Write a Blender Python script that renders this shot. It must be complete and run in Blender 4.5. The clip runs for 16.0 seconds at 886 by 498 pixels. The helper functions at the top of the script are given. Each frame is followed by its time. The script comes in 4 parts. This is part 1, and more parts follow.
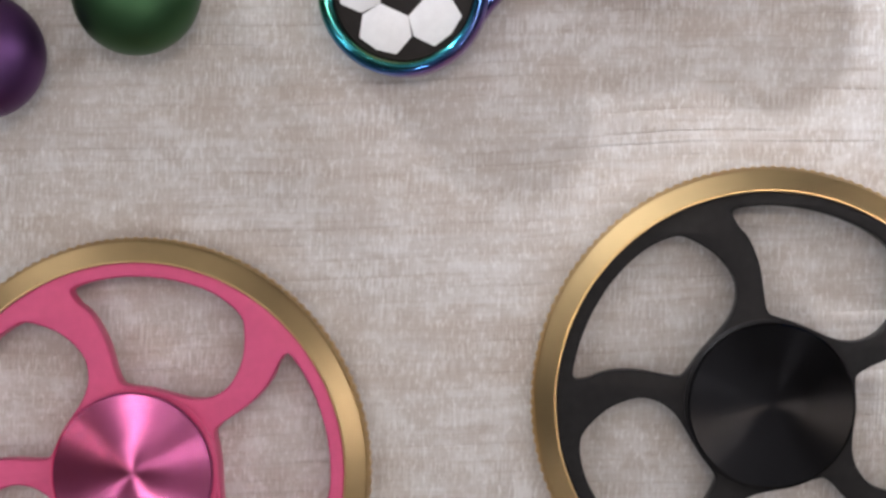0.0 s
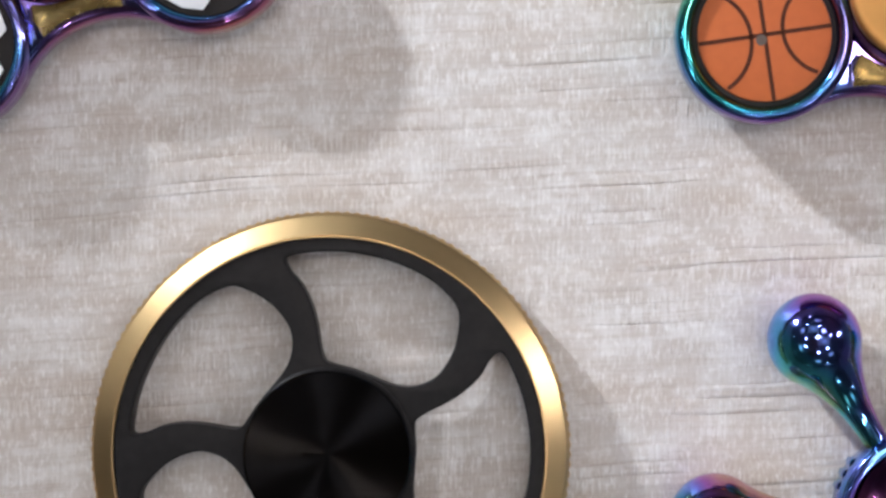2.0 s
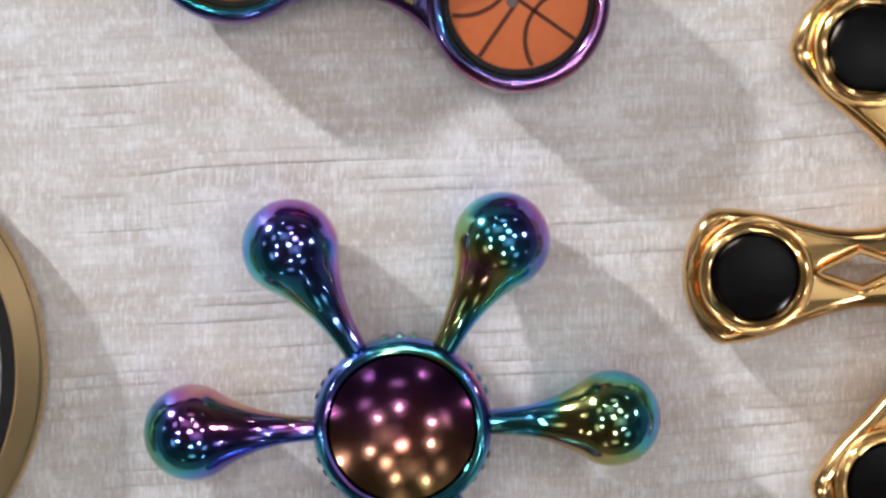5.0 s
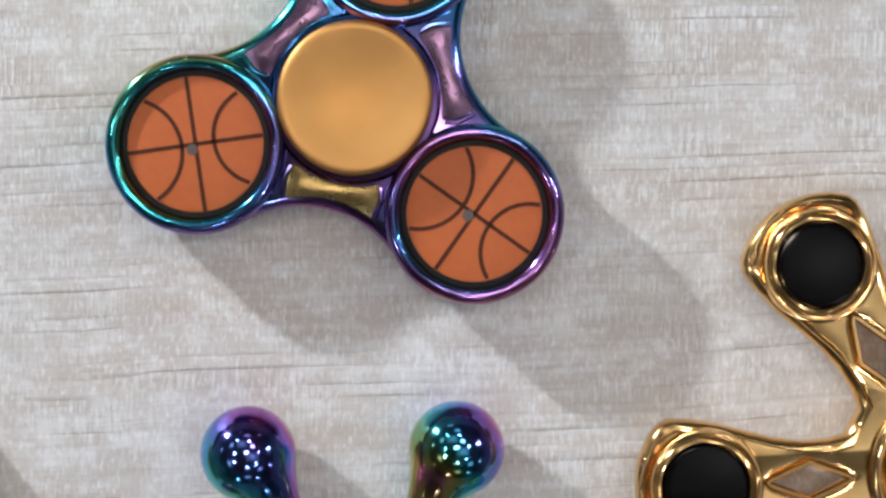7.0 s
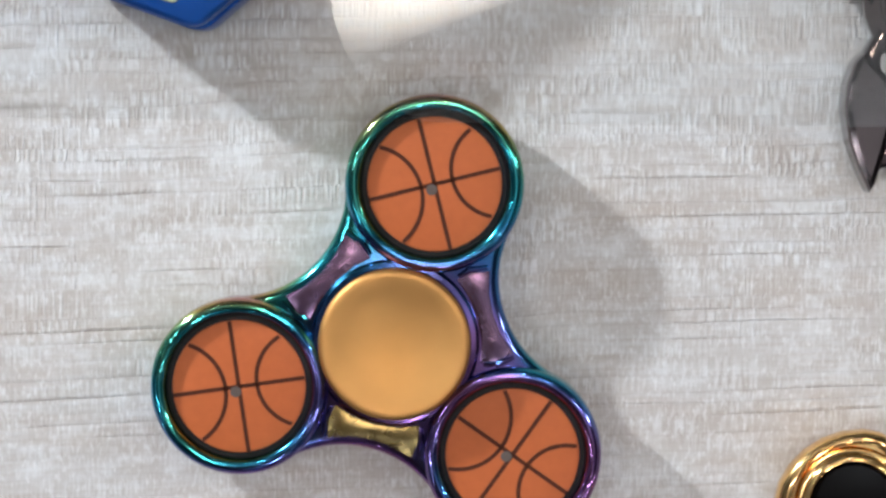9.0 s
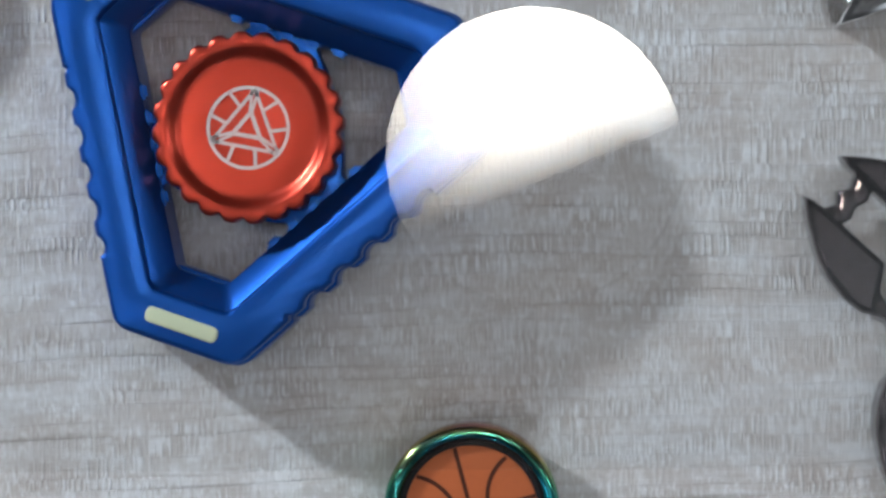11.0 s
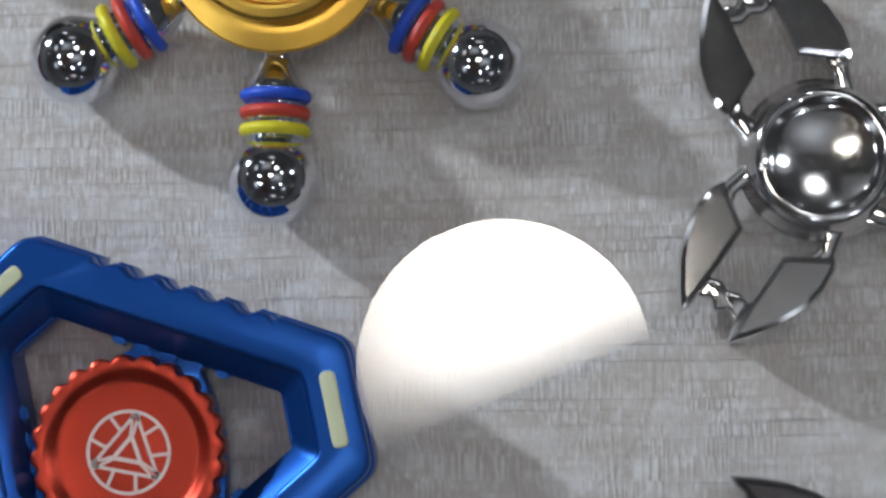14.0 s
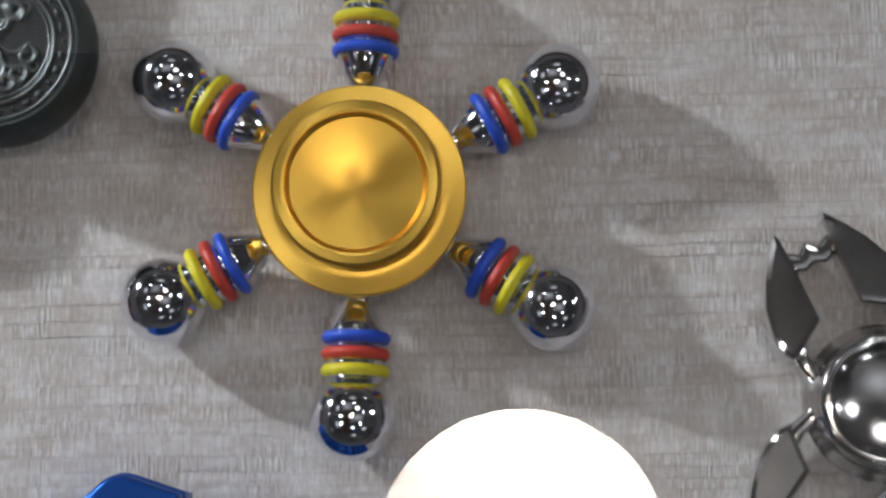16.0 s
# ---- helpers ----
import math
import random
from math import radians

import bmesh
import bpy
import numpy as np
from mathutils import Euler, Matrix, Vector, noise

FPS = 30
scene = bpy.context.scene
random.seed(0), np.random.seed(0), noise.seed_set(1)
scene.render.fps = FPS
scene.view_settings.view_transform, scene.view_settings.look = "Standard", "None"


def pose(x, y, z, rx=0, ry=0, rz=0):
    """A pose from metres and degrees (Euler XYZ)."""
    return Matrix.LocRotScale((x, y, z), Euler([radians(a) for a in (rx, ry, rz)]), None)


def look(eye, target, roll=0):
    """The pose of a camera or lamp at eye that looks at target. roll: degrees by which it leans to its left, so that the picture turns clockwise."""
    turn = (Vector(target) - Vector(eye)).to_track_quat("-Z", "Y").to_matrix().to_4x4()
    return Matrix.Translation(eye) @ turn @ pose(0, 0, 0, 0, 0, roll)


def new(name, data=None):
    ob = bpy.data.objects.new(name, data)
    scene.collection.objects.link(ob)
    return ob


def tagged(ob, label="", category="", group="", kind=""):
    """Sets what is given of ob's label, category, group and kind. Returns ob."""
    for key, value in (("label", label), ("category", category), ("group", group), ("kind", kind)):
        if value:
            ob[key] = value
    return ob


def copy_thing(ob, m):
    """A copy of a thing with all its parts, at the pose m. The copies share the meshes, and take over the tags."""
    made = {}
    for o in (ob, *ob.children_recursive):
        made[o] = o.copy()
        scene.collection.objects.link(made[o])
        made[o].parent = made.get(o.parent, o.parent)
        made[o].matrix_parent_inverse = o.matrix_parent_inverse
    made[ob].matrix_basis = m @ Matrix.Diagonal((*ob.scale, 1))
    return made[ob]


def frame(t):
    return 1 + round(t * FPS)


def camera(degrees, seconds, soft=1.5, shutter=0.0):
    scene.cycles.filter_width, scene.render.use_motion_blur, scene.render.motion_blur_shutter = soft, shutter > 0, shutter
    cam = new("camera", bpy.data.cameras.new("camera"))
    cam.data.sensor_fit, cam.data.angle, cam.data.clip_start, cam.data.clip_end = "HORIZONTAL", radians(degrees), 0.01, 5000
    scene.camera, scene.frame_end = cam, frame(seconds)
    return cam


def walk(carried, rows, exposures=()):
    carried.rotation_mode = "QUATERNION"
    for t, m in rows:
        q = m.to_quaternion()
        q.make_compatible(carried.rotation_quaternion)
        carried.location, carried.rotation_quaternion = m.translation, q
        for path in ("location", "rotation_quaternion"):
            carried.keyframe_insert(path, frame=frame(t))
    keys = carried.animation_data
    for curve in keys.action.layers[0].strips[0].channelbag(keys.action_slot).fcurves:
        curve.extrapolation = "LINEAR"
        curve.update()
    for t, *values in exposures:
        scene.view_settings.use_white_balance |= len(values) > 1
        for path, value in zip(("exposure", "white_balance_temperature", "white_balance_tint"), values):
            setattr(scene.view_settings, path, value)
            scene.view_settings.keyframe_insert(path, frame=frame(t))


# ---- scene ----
cam = camera(25.0, 16.0, soft=2.9)
walk(cam, [
    (0.0, pose(-0.0343, 0.0263, 0.3114, -0.66, 3.03, 2.37)),
    (0.5, pose(-0.0182, 0.0276, 0.3104, -0.81, 2.79, 1.89)),
    (1.0, pose(-0.0008, 0.0284, 0.3079, -0.54, 2.49, 1.31)),
    (1.5, pose(0.0082, 0.0272, 0.3067, -0.45, 1.84, 0.72)),
    (2.0, pose(0.0265, 0.0331, 0.3042, -0.32, 1.83, 0.50)),
    (2.5, pose(0.0400, 0.0400, 0.3055, -0.65, 1.50, 0.02)),
    (3.0, pose(0.0487, 0.0408, 0.3067, -0.31, 1.45, -0.19)),
    (3.5, pose(0.0613, 0.0417, 0.3028, -1.34, 0.51, -1.02)),
    (4.0, pose(0.0740, 0.0422, 0.2967, -3.43, -1.10, -0.62)),
    (4.2, pose(0.0791, 0.0388, 0.2953, -3.41, -0.44, -0.45)),
    (6.3, pose(0.0974, 0.0459, 0.2928, -6.12, -0.43, 0.43)),
    (6.5, pose(0.0980, 0.0478, 0.2933, -4.55, -0.83, 0.33)),
    (7.0, pose(0.0984, 0.0562, 0.2978, -1.51, -0.33, 0.65)),
    (7.5, pose(0.0970, 0.0598, 0.2979, 0.11, 0.03, 0.89)),
    (8.0, pose(0.0948, 0.0593, 0.2989, 0.74, 0.20, 1.27)),
    (8.2, pose(0.0978, 0.0614, 0.2997, 0.80, 0.74, 1.29)),
    (8.7, pose(0.0998, 0.0944, 0.2998, -3.80, 1.10, 0.90)),
    (9.4, pose(0.1018, 0.1160, 0.2996, -4.85, 1.70, 0.10)),
    (10.3, pose(0.1043, 0.1386, 0.2994, -5.38, 2.40, -0.84)),
    (10.5, pose(0.1033, 0.1411, 0.3001, -4.28, 2.45, -0.73)),
    (11.0, pose(0.1049, 0.1369, 0.3033, -0.88, 3.07, -0.72)),
    (11.5, pose(0.0996, 0.1411, 0.3044, 1.03, 2.95, -0.24)),
    (12.0, pose(0.0987, 0.1435, 0.3011, 1.77, 3.36, -0.09)),
    (12.5, pose(0.0995, 0.1439, 0.3014, 1.86, 3.25, 0.02)),
    (13.0, pose(0.1036, 0.1412, 0.2988, 1.97, 2.87, -0.04)),
    (13.5, pose(0.1118, 0.1486, 0.2977, 2.20, 2.90, -0.25)),
    (14.0, pose(0.1205, 0.1564, 0.2992, 4.45, 2.82, -1.12)),
    (14.5, pose(0.1237, 0.1603, 0.3031, 6.35, 3.25, -1.36)),
    (15.0, pose(0.1232, 0.1637, 0.3075, 8.33, 2.81, -1.74)),
    (15.5, pose(0.1211, 0.1627, 0.3087, 9.26, 2.60, -1.49)),
    (16.0, pose(0.1104, 0.1650, 0.3111, 9.53, 2.90, -0.78))],
    exposures=[(0, 0.13, 6650, 16), (0.5, 0.10, 6550, 15), (2.0, 0.10, 6450, 14), (4.0, 0.04, 6450, 13), (6.5, 0.12, 6350, 11), (7.0, -0.04, 6300, 10), (7.5, 0.08, 6300, 10), (8.2, 0.08, 6300, 10), (10.3, -0.13, 6000, 9), (11.0, -0.48, 5900, 8), (12.0, -0.66, 5880, 8), (13.5, -0.7, 5950, 9), (14.5, -0.66, 6300, 12), (16, -0.76, 6450, 13)])

MM = 0.001
KEY_EYE = (-0.486, 0.545, 0.253)      # the bright spotlight, low and to the upper left of the spinners
KEY_AIM = (0.185, 0.065, 0.0)
PANE_Z = 0.032                      # underside of the glass top

# ---------------------------------------------------------------- light
world = bpy.data.worlds.new("world")
scene.world = world
world.use_nodes = True
world.node_tree.nodes["Background"].inputs[0].default_value = (0.9, 0.95, 1.0, 1)
world.node_tree.nodes["Background"].inputs[1].default_value = 0.05

key = bpy.data.lights.new("key_spot", "SPOT")
key.energy, key.color, key.shadow_soft_size = 34, (0.90, 0.96, 1.0), 0.019
key.spot_size, key.spot_blend = radians(33.5), 1.0
new("key_spot", key).matrix_basis = look(KEY_EYE, KEY_AIM)

# ---------------------------------------------------------------- materials


class Mat:
    """A node material with short ways to wire it."""

    def __init__(self, name):
        self.m = bpy.data.materials.new(name)
        self.m.use_nodes = True
        self.t = self.m.node_tree
        self.b = self.t.nodes["Principled BSDF"]
        self.coord = None

    def node(self, kind, **values):
        n = self.t.nodes.new(kind)
        for k, v in values.items():
            setattr(n, k, v)
        return n

    def link(self, a, b):
        self.t.links.new(a, b)

    def set(self, **values):
        for k, v in values.items():
            self.b.inputs[k.replace("_", " ")].default_value = v
        return self

    def pos(self, scale=(1, 1, 1), rot=0.0, world_space=False):
        """Places in millimetres, scaled."""
        if world_space:
            src = self.node("ShaderNodeNewGeometry").outputs["Position"]
        else:
            src = self.node("ShaderNodeTexCoord").outputs["Object"]
        mp = self.node("ShaderNodeMapping")
        mp.inputs["Scale"].default_value = [v * 1000 for v in scale]
        mp.inputs["Rotation"].default_value = (0, 0, radians(rot))
        self.link(src, mp.inputs["Vector"])
        return mp.outputs["Vector"]

    def noise(self, vec, scale=1.0, detail=3.0, rough=0.55):
        n = self.node("ShaderNodeTexNoise")
        n.inputs["Scale"].default_value, n.inputs["Detail"].default_value, n.inputs["Roughness"].default_value = scale, detail, rough
        self.link(vec, n.inputs["Vector"])
        return n.outputs["Fac"]

    def math(self, op, a, b=None, c=None):
        n = self.node("ShaderNodeMath", operation=op)
        for i, v in enumerate((a, b, c)):
            if v is None:
                continue
            if isinstance(v, (int, float)):
                n.inputs[i].default_value = v
            else:
                self.link(v, n.inputs[i])
        return n.outputs[0]

    def span(self, v, lo, hi, to_lo=0.0, to_hi=1.0):
        n = self.node("ShaderNodeMapRange")
        for i, x in enumerate((v, lo, hi, to_lo, to_hi)):
            if isinstance(x, (int, float)):
                n.inputs[i].default_value = x
            else:
                self.link(x, n.inputs[i])
        return n.outputs[0]

    def ramp(self, fac, stops):
        n = self.node("ShaderNodeValToRGB")
        el = n.color_ramp.elements
        while len(el) < len(stops):
            el.new(0.5)
        for e, (p, c) in zip(el, stops):
            e.position, e.color = p, (*c[:3], 1)
        self.link(fac, n.inputs[0])
        return n.outputs[0]

    def mix(self, fac, a, b, blend="MIX"):
        n = self.node("ShaderNodeMix", data_type="RGBA", blend_type=blend)
        for i, v in ((0, fac), (6, a), (7, b)):
            if isinstance(v, (int, float)):
                n.inputs[i].default_value = v
            elif isinstance(v, tuple):
                n.inputs[i].default_value = (*v, 1)
            else:
                self.link(v, n.inputs[i])
        return n.outputs[2]

    def color(self, c):
        if isinstance(c, tuple):
            self.b.inputs["Base Color"].default_value = (*c, 1)
        else:
            self.link(c, self.b.inputs["Base Color"])
        return self

    def bump(self, h, dist=0.1, strength=1.0):
        n = self.node("ShaderNodeBump")
        n.inputs["Distance"].default_value, n.inputs["Strength"].default_value = dist * MM, strength
        self.link(h, n.inputs["Height"])
        self.link(n.outputs[0], self.b.inputs["Normal"])
        return self

    def wear(self, rough, spread=0.08, scale=0.5):
        """Roughness that varies with smudges and fine scratches."""
        n = self.noise(self.pos(), scale, 5, 0.7)
        self.link(self.span(n, 0.3, 0.7, rough - spread, rough + spread), self.b.inputs["Roughness"])
        return self


def metal(name, col, rough, spread=0.04, bump=0.0, grain=2.0):
    m = Mat(name)
    v = m.noise(m.pos(), 0.25, 4)
    m.color(m.mix(m.span(v, 0.35, 0.65), tuple(c * 0.96 for c in col), tuple(min(1, c * 1.03) for c in col)))
    m.set(Metallic=1.0)
    m.wear(rough, spread)
    if bump:
        m.bump(m.noise(m.pos(), grain, 4), bump)
    return m.m


def turned(name, col, rough, aniso=0.85):
    """Metal turned on a lathe: concentric grooves, so that lights draw fans of rays."""
    m = Mat(name)
    v = m.noise(m.pos(), 0.3, 3)
    m.color(m.mix(m.span(v, 0.35, 0.65), tuple(c * 0.96 for c in col), col))
    m.set(Metallic=1.0, Anisotropic=aniso)
    m.wear(rough, 0.012, 0.4)
    tan = m.node("ShaderNodeTangent", direction_type="RADIAL", axis="Z")
    m.link(tan.outputs[0], m.b.inputs["Tangent"])
    return m.m


def rainbow(name, shift=0.0, spread=0.55, rough=0.12):
    """Heat-tinted mirror coating, its hue set by the way the surface faces and where it lies."""
    m = Mat(name)
    geo = m.node("ShaderNodeTexCoord")
    sep = m.node("ShaderNodeSeparateXYZ")
    m.link(geo.outputs["Normal"], sep.inputs[0])
    at = m.node("ShaderNodeSeparateXYZ")
    m.link(m.pos(), at.inputs[0])
    nx = m.math("MULTIPLY", sep.outputs[0], -0.26)
    ny = m.math("MULTIPLY", sep.outputs[1], -0.20)
    nz = m.math("MULTIPLY_ADD", sep.outputs[2], 0.16, m.math("MULTIPLY", at.outputs[0], 0.006))
    n = m.span(m.noise(m.pos(), 0.07, 2), 0.3, 0.7, -spread / 2, spread / 2)
    f = m.math("ADD", m.math("ADD", nx, ny), m.math("ADD", nz, m.math("ADD", n, shift)))
    f = m.math("FRACT", f)
    m.color(m.ramp(f, [(0.0, (0.44, 0.15, 0.56)), (0.14, (0.17, 0.18, 0.68)), (0.30, (0.09, 0.40, 0.72)), (0.44, (0.09, 0.54, 0.57)),
                       (0.56, (0.27, 0.46, 0.18)), (0.68, (0.60, 0.47, 0.15)), (0.82, (0.58, 0.25, 0.30)), (1.0, (0.38, 0.13, 0.50))]))
    m.set(Metallic=1.0)
    m.wear(rough, 0.008)
    return m.m


def tinted_coating(name):
    """Glossy heat-tinted coating whose hue drifts across the thing, from teal over blue to purple and rose."""
    m = Mat(name)
    sep = m.node("ShaderNodeSeparateXYZ")
    m.link(m.pos(rot=-163.4), sep.inputs[0])
    x, y = sep.outputs[0], sep.outputs[1]
    turn = m.node("ShaderNodeVectorRotate", rotation_type="Z_AXIS")
    turn.inputs["Angle"].default_value = radians(-163.4)
    m.link(m.node("ShaderNodeTexCoord").outputs["Normal"], turn.inputs["Vector"])
    face = m.node("ShaderNodeSeparateXYZ")
    m.link(turn.outputs[0], face.inputs[0])
    f = m.math("ADD", m.math("MULTIPLY", x, -0.0051), m.math("MULTIPLY", y, 0.0072))
    f = m.math("ADD", f, m.math("ADD", m.math("MULTIPLY", face.outputs[0], 0.07), m.math("MULTIPLY", face.outputs[1], 0.25)))
    r2 = m.math("ADD", m.math("MULTIPLY", x, x), m.math("MULTIPLY", y, y))
    f = m.math("ADD", f, m.span(r2, 90.0, 420.0, -0.22, 0.0))
    f = m.math("ADD", f, m.span(m.noise(m.pos(), 0.07, 3), 0.3, 0.7, -0.07, 0.07))
    f = m.math("FRACT", m.math("ADD", f, 1.33))
    m.color(m.ramp(f, [(0.0, (0.30, 0.13, 0.32)), (0.12, (0.19, 0.13, 0.38)), (0.26, (0.07, 0.19, 0.50)), (0.42, (0.03, 0.31, 0.42)),
                       (0.56, (0.08, 0.36, 0.22)), (0.70, (0.44, 0.35, 0.11)), (0.84, (0.44, 0.14, 0.22)), (1.0, (0.30, 0.13, 0.32))]))
    m.set(Metallic=1.0)
    m.wear(0.12, 0.02)
    return m.m


def tinted_dish(name):
    """Dark mirror whose tint runs from purple over rose to bronze across the dish."""
    m = Mat(name)
    sep = m.node("ShaderNodeSeparateXYZ")
    m.link(m.pos(), sep.inputs[0])
    f = m.math("ADD", m.span(sep.outputs[1], 11.0, -11.0), m.span(m.noise(m.pos(), 0.12, 2), 0.3, 0.7, -0.12, 0.12))
    m.color(m.ramp(f, [(0.0, (0.16, 0.06, 0.24)), (0.35, (0.34, 0.10, 0.24)), (0.62, (0.36, 0.15, 0.10)), (1.0, (0.32, 0.20, 0.07))]))
    m.set(Metallic=1.0)
    m.wear(0.15, 0.01)
    return m.m


def paint(name, col, rough=0.5, var=0.12, scale=0.6, bump=0.0, metallic=0.0, coat=0.0, spec=0.5, wear=0.025):
    m = Mat(name)
    v = m.noise(m.pos(), scale, 5, 0.65)
    m.color(m.mix(m.span(v, 0.3, 0.7), tuple(c * (1 - var) for c in col), tuple(min(1, c * (1 + var)) for c in col)))
    m.set(Metallic=metallic, Coat_Weight=coat, Specular_IOR_Level=spec)
    m.wear(rough, wear)
    if bump:
        m.bump(m.noise(m.pos(), 3.0, 4), bump)
    return m.m


def table_material():
    m = Mat("whitewashed_grain")
    warp = m.noise(m.pos((1, 1, 1), world_space=True), 0.012, 2)
    v = m.pos((1, 1, 1), world_space=True)
    sep = m.node("ShaderNodeSeparateXYZ")
    m.link(v, sep.inputs[0])
    x, y = sep.outputs[0], sep.outputs[1]
    slope = m.math("MAXIMUM", m.math("MULTIPLY_ADD", y, -0.00048, 0.079), 0.0)
    lean = m.math("SUBTRACT", y, m.math("MULTIPLY", x, slope))
    yw = m.math("ADD", lean, m.math("MULTIPLY", warp, 6.0))
    fine = m.noise(m.pos((1, 1, 1), world_space=True), 0.22, 3)
    yj = m.math("ADD", yw, m.math("MULTIPLY", fine, 0.35))
    # rows of scored strips about three millimetres high
    com0 = m.node("ShaderNodeCombineXYZ")
    m.link(m.math("MULTIPLY", lean, 0.11), com0.inputs[1])
    uneven = m.math("MULTIPLY", m.noise(com0.outputs[0], 1.0, 2), 2.6)
    rowc = m.math("ADD", m.math("DIVIDE", yj, 2.6), uneven)
    row = m.math("FLOOR", rowc)
    inrow = m.math("FRACT", rowc)
    wn = m.node("ShaderNodeTexWhiteNoise", noise_dimensions="1D")
    m.link(row, wn.inputs["W"])
    rnd = wn.outputs["Value"]
    # upright score marks inside a row, uneven and broken
    com = m.node("ShaderNodeCombineXYZ")
    m.link(m.math("ADD", m.math("MULTIPLY", x, 2.1), m.math("MULTIPLY", rnd, 90.0)), com.inputs[0])
    m.link(m.math("ADD", m.math("MULTIPLY", row, 7.3), m.math("MULTIPLY", inrow, 0.35)), com.inputs[1])
    tick = m.noise(com.outputs[0], 1.0, 2, 0.5)
    tick = m.span(tick, 0.40, 0.60)
    patch = m.span(m.noise(m.pos((0.07, 0.2, 1), world_space=True), 1.0, 4), 0.46, 0.64)
    tick_m = m.math("MULTIPLY", m.math("SUBTRACT", 1.0, tick), m.math("MULTIPLY_ADD", patch, 0.76, 0.24))
    deep = m.span(y, 50.0, 120.0, 1.0, 1.9)
    tick_m = m.math("MULTIPLY", tick_m, deep)
    # dark hairlines where two rows meet, coming and going along the grain
    edge = m.math("MINIMUM", inrow, m.math("SUBTRACT", 1.0, inrow))
    line = m.span(edge, 0.0, 0.075, 1.0, 0.0)
    com2 = m.node("ShaderNodeCombineXYZ")
    m.link(m.math("MULTIPLY", x, 0.035), com2.inputs[0])
    m.link(m.math("MULTIPLY", row, 3.7), com2.inputs[1])
    gate = m.span(m.noise(com2.outputs[0], 1.0, 2), 0.48, 0.64)
    line = m.math("MULTIPLY", line, gate)
    # long streaks and worn brown patches
    com3 = m.node("ShaderNodeCombineXYZ")
    m.link(m.math("MULTIPLY", x, 0.06), com3.inputs[0])
    m.link(m.math("MULTIPLY", lean, 0.5), com3.inputs[1])
    streak = m.noise(com3.outputs[0], 1.0, 4, 0.6)
    blotch = m.noise(m.pos((0.022, 0.08, 1), world_space=True), 1.0, 5, 0.66)
    speck = m.noise(m.pos((1.7, 0.62, 1), world_space=True), 1.0, 3, 0.6)
    c = m.ramp(m.span(streak, 0.28, 0.72), [(0.0, (0.52, 0.485, 0.46)), (0.45, (0.585, 0.56, 0.545)), (1.0, (0.66, 0.65, 0.65))])
    c = m.mix(m.span(blotch, 0.45, 0.68, 0.0, 0.75), c, (0.46, 0.375, 0.31))
    c = m.mix(m.math("MULTIPLY", tick_m, 0.36), c, (0.40, 0.345, 0.305))
    c = m.mix(m.math("MINIMUM", m.math("MULTIPLY", line, 0.36), 0.8), c, (0.25, 0.17, 0.13))
    # fine fibres along the grain
    com4 = m.node("ShaderNodeCombineXYZ")
    m.link(m.math("MULTIPLY", x, 0.05), com4.inputs[0])
    m.link(m.math("MULTIPLY", yj, 1.5), com4.inputs[1])
    fibre = m.noise(com4.outputs[0], 1.0, 3, 0.6)
    c = m.mix(m.span(fibre, 0.50, 0.70, 0.0, 0.42), c, (0.40, 0.325, 0.275))
    c = m.mix(m.span(speck, 0.52, 0.72, 0.0, 0.6), c, (0.90, 0.90, 0.90))
    env = m.math("MULTIPLY_ADD", m.math("SUBTRACT", m.span(edge, 0.06, 0.24), 1.0), m.math("MULTIPLY_ADD", gate, 0.65, 0.35), 1.0)
    stroke = m.math("MULTIPLY", m.math("MULTIPLY", m.span(tick, 0.45, 0.95), env), m.math("MULTIPLY_ADD", patch, 0.7, 0.3))
    c = m.mix(m.math("MULTIPLY", m.math("MULTIPLY", stroke, deep), 0.36), c, (0.84, 0.84, 0.845))
    mott = m.noise(m.pos((0.13, 0.17, 1), world_space=True), 1.0, 5, 0.72)
    c = m.mix(m.span(mott, 0.46, 0.68, 0.0, 0.55), c, (0.475, 0.42, 0.385))
    c = m.mix(m.span(mott, 0.50, 0.32, 0.0, 0.5), c, (0.76, 0.755, 0.76))
    m.color(c)
    m.set(Specular_IOR_Level=0.45)
    m.link(m.span(speck, 0.35, 0.7, 0.62, 0.28), m.b.inputs["Roughness"])
    h = m.math("SUBTRACT", m.math("ADD", m.math("MULTIPLY", speck, 0.45), m.math("MULTIPLY", env, 0.25)), m.math("ADD", m.math("MULTIPLY", tick_m, 0.38), m.math("ADD", m.math("MULTIPLY", line, 0.40), m.math("MULTIPLY", fibre, 0.4))))
    m.bump(h, 0.30, 0.9)
    return m.m


def glass_material():
    """Clear thin sheet: it lets the view straight through and mirrors about four parts in a hundred at each face."""
    m = Mat("clear_glass")
    gloss = m.node("ShaderNodeBsdfGlossy")
    gloss.inputs["Roughness"].default_value = 0.004
    clear = m.node("ShaderNodeBsdfTransparent")
    clear.inputs["Color"].default_value = (0.985, 0.99, 0.99, 1)
    mixed = m.node("ShaderNodeMixShader")
    mixed.inputs[0].default_value = 0.042
    m.link(clear.outputs[0], mixed.inputs[1])
    m.link(gloss.outputs[0], mixed.inputs[2])
    m.link(mixed.outputs[0], m.t.nodes["Material Output"].inputs["Surface"])
    return m.m


def lamp_material(name, col, strength):
    m = Mat(name)
    m.color((0.9, 0.9, 0.9))
    m.b.inputs["Emission Color"].default_value = (*col, 1)
    m.b.inputs["Emission Strength"].default_value = strength
    return m


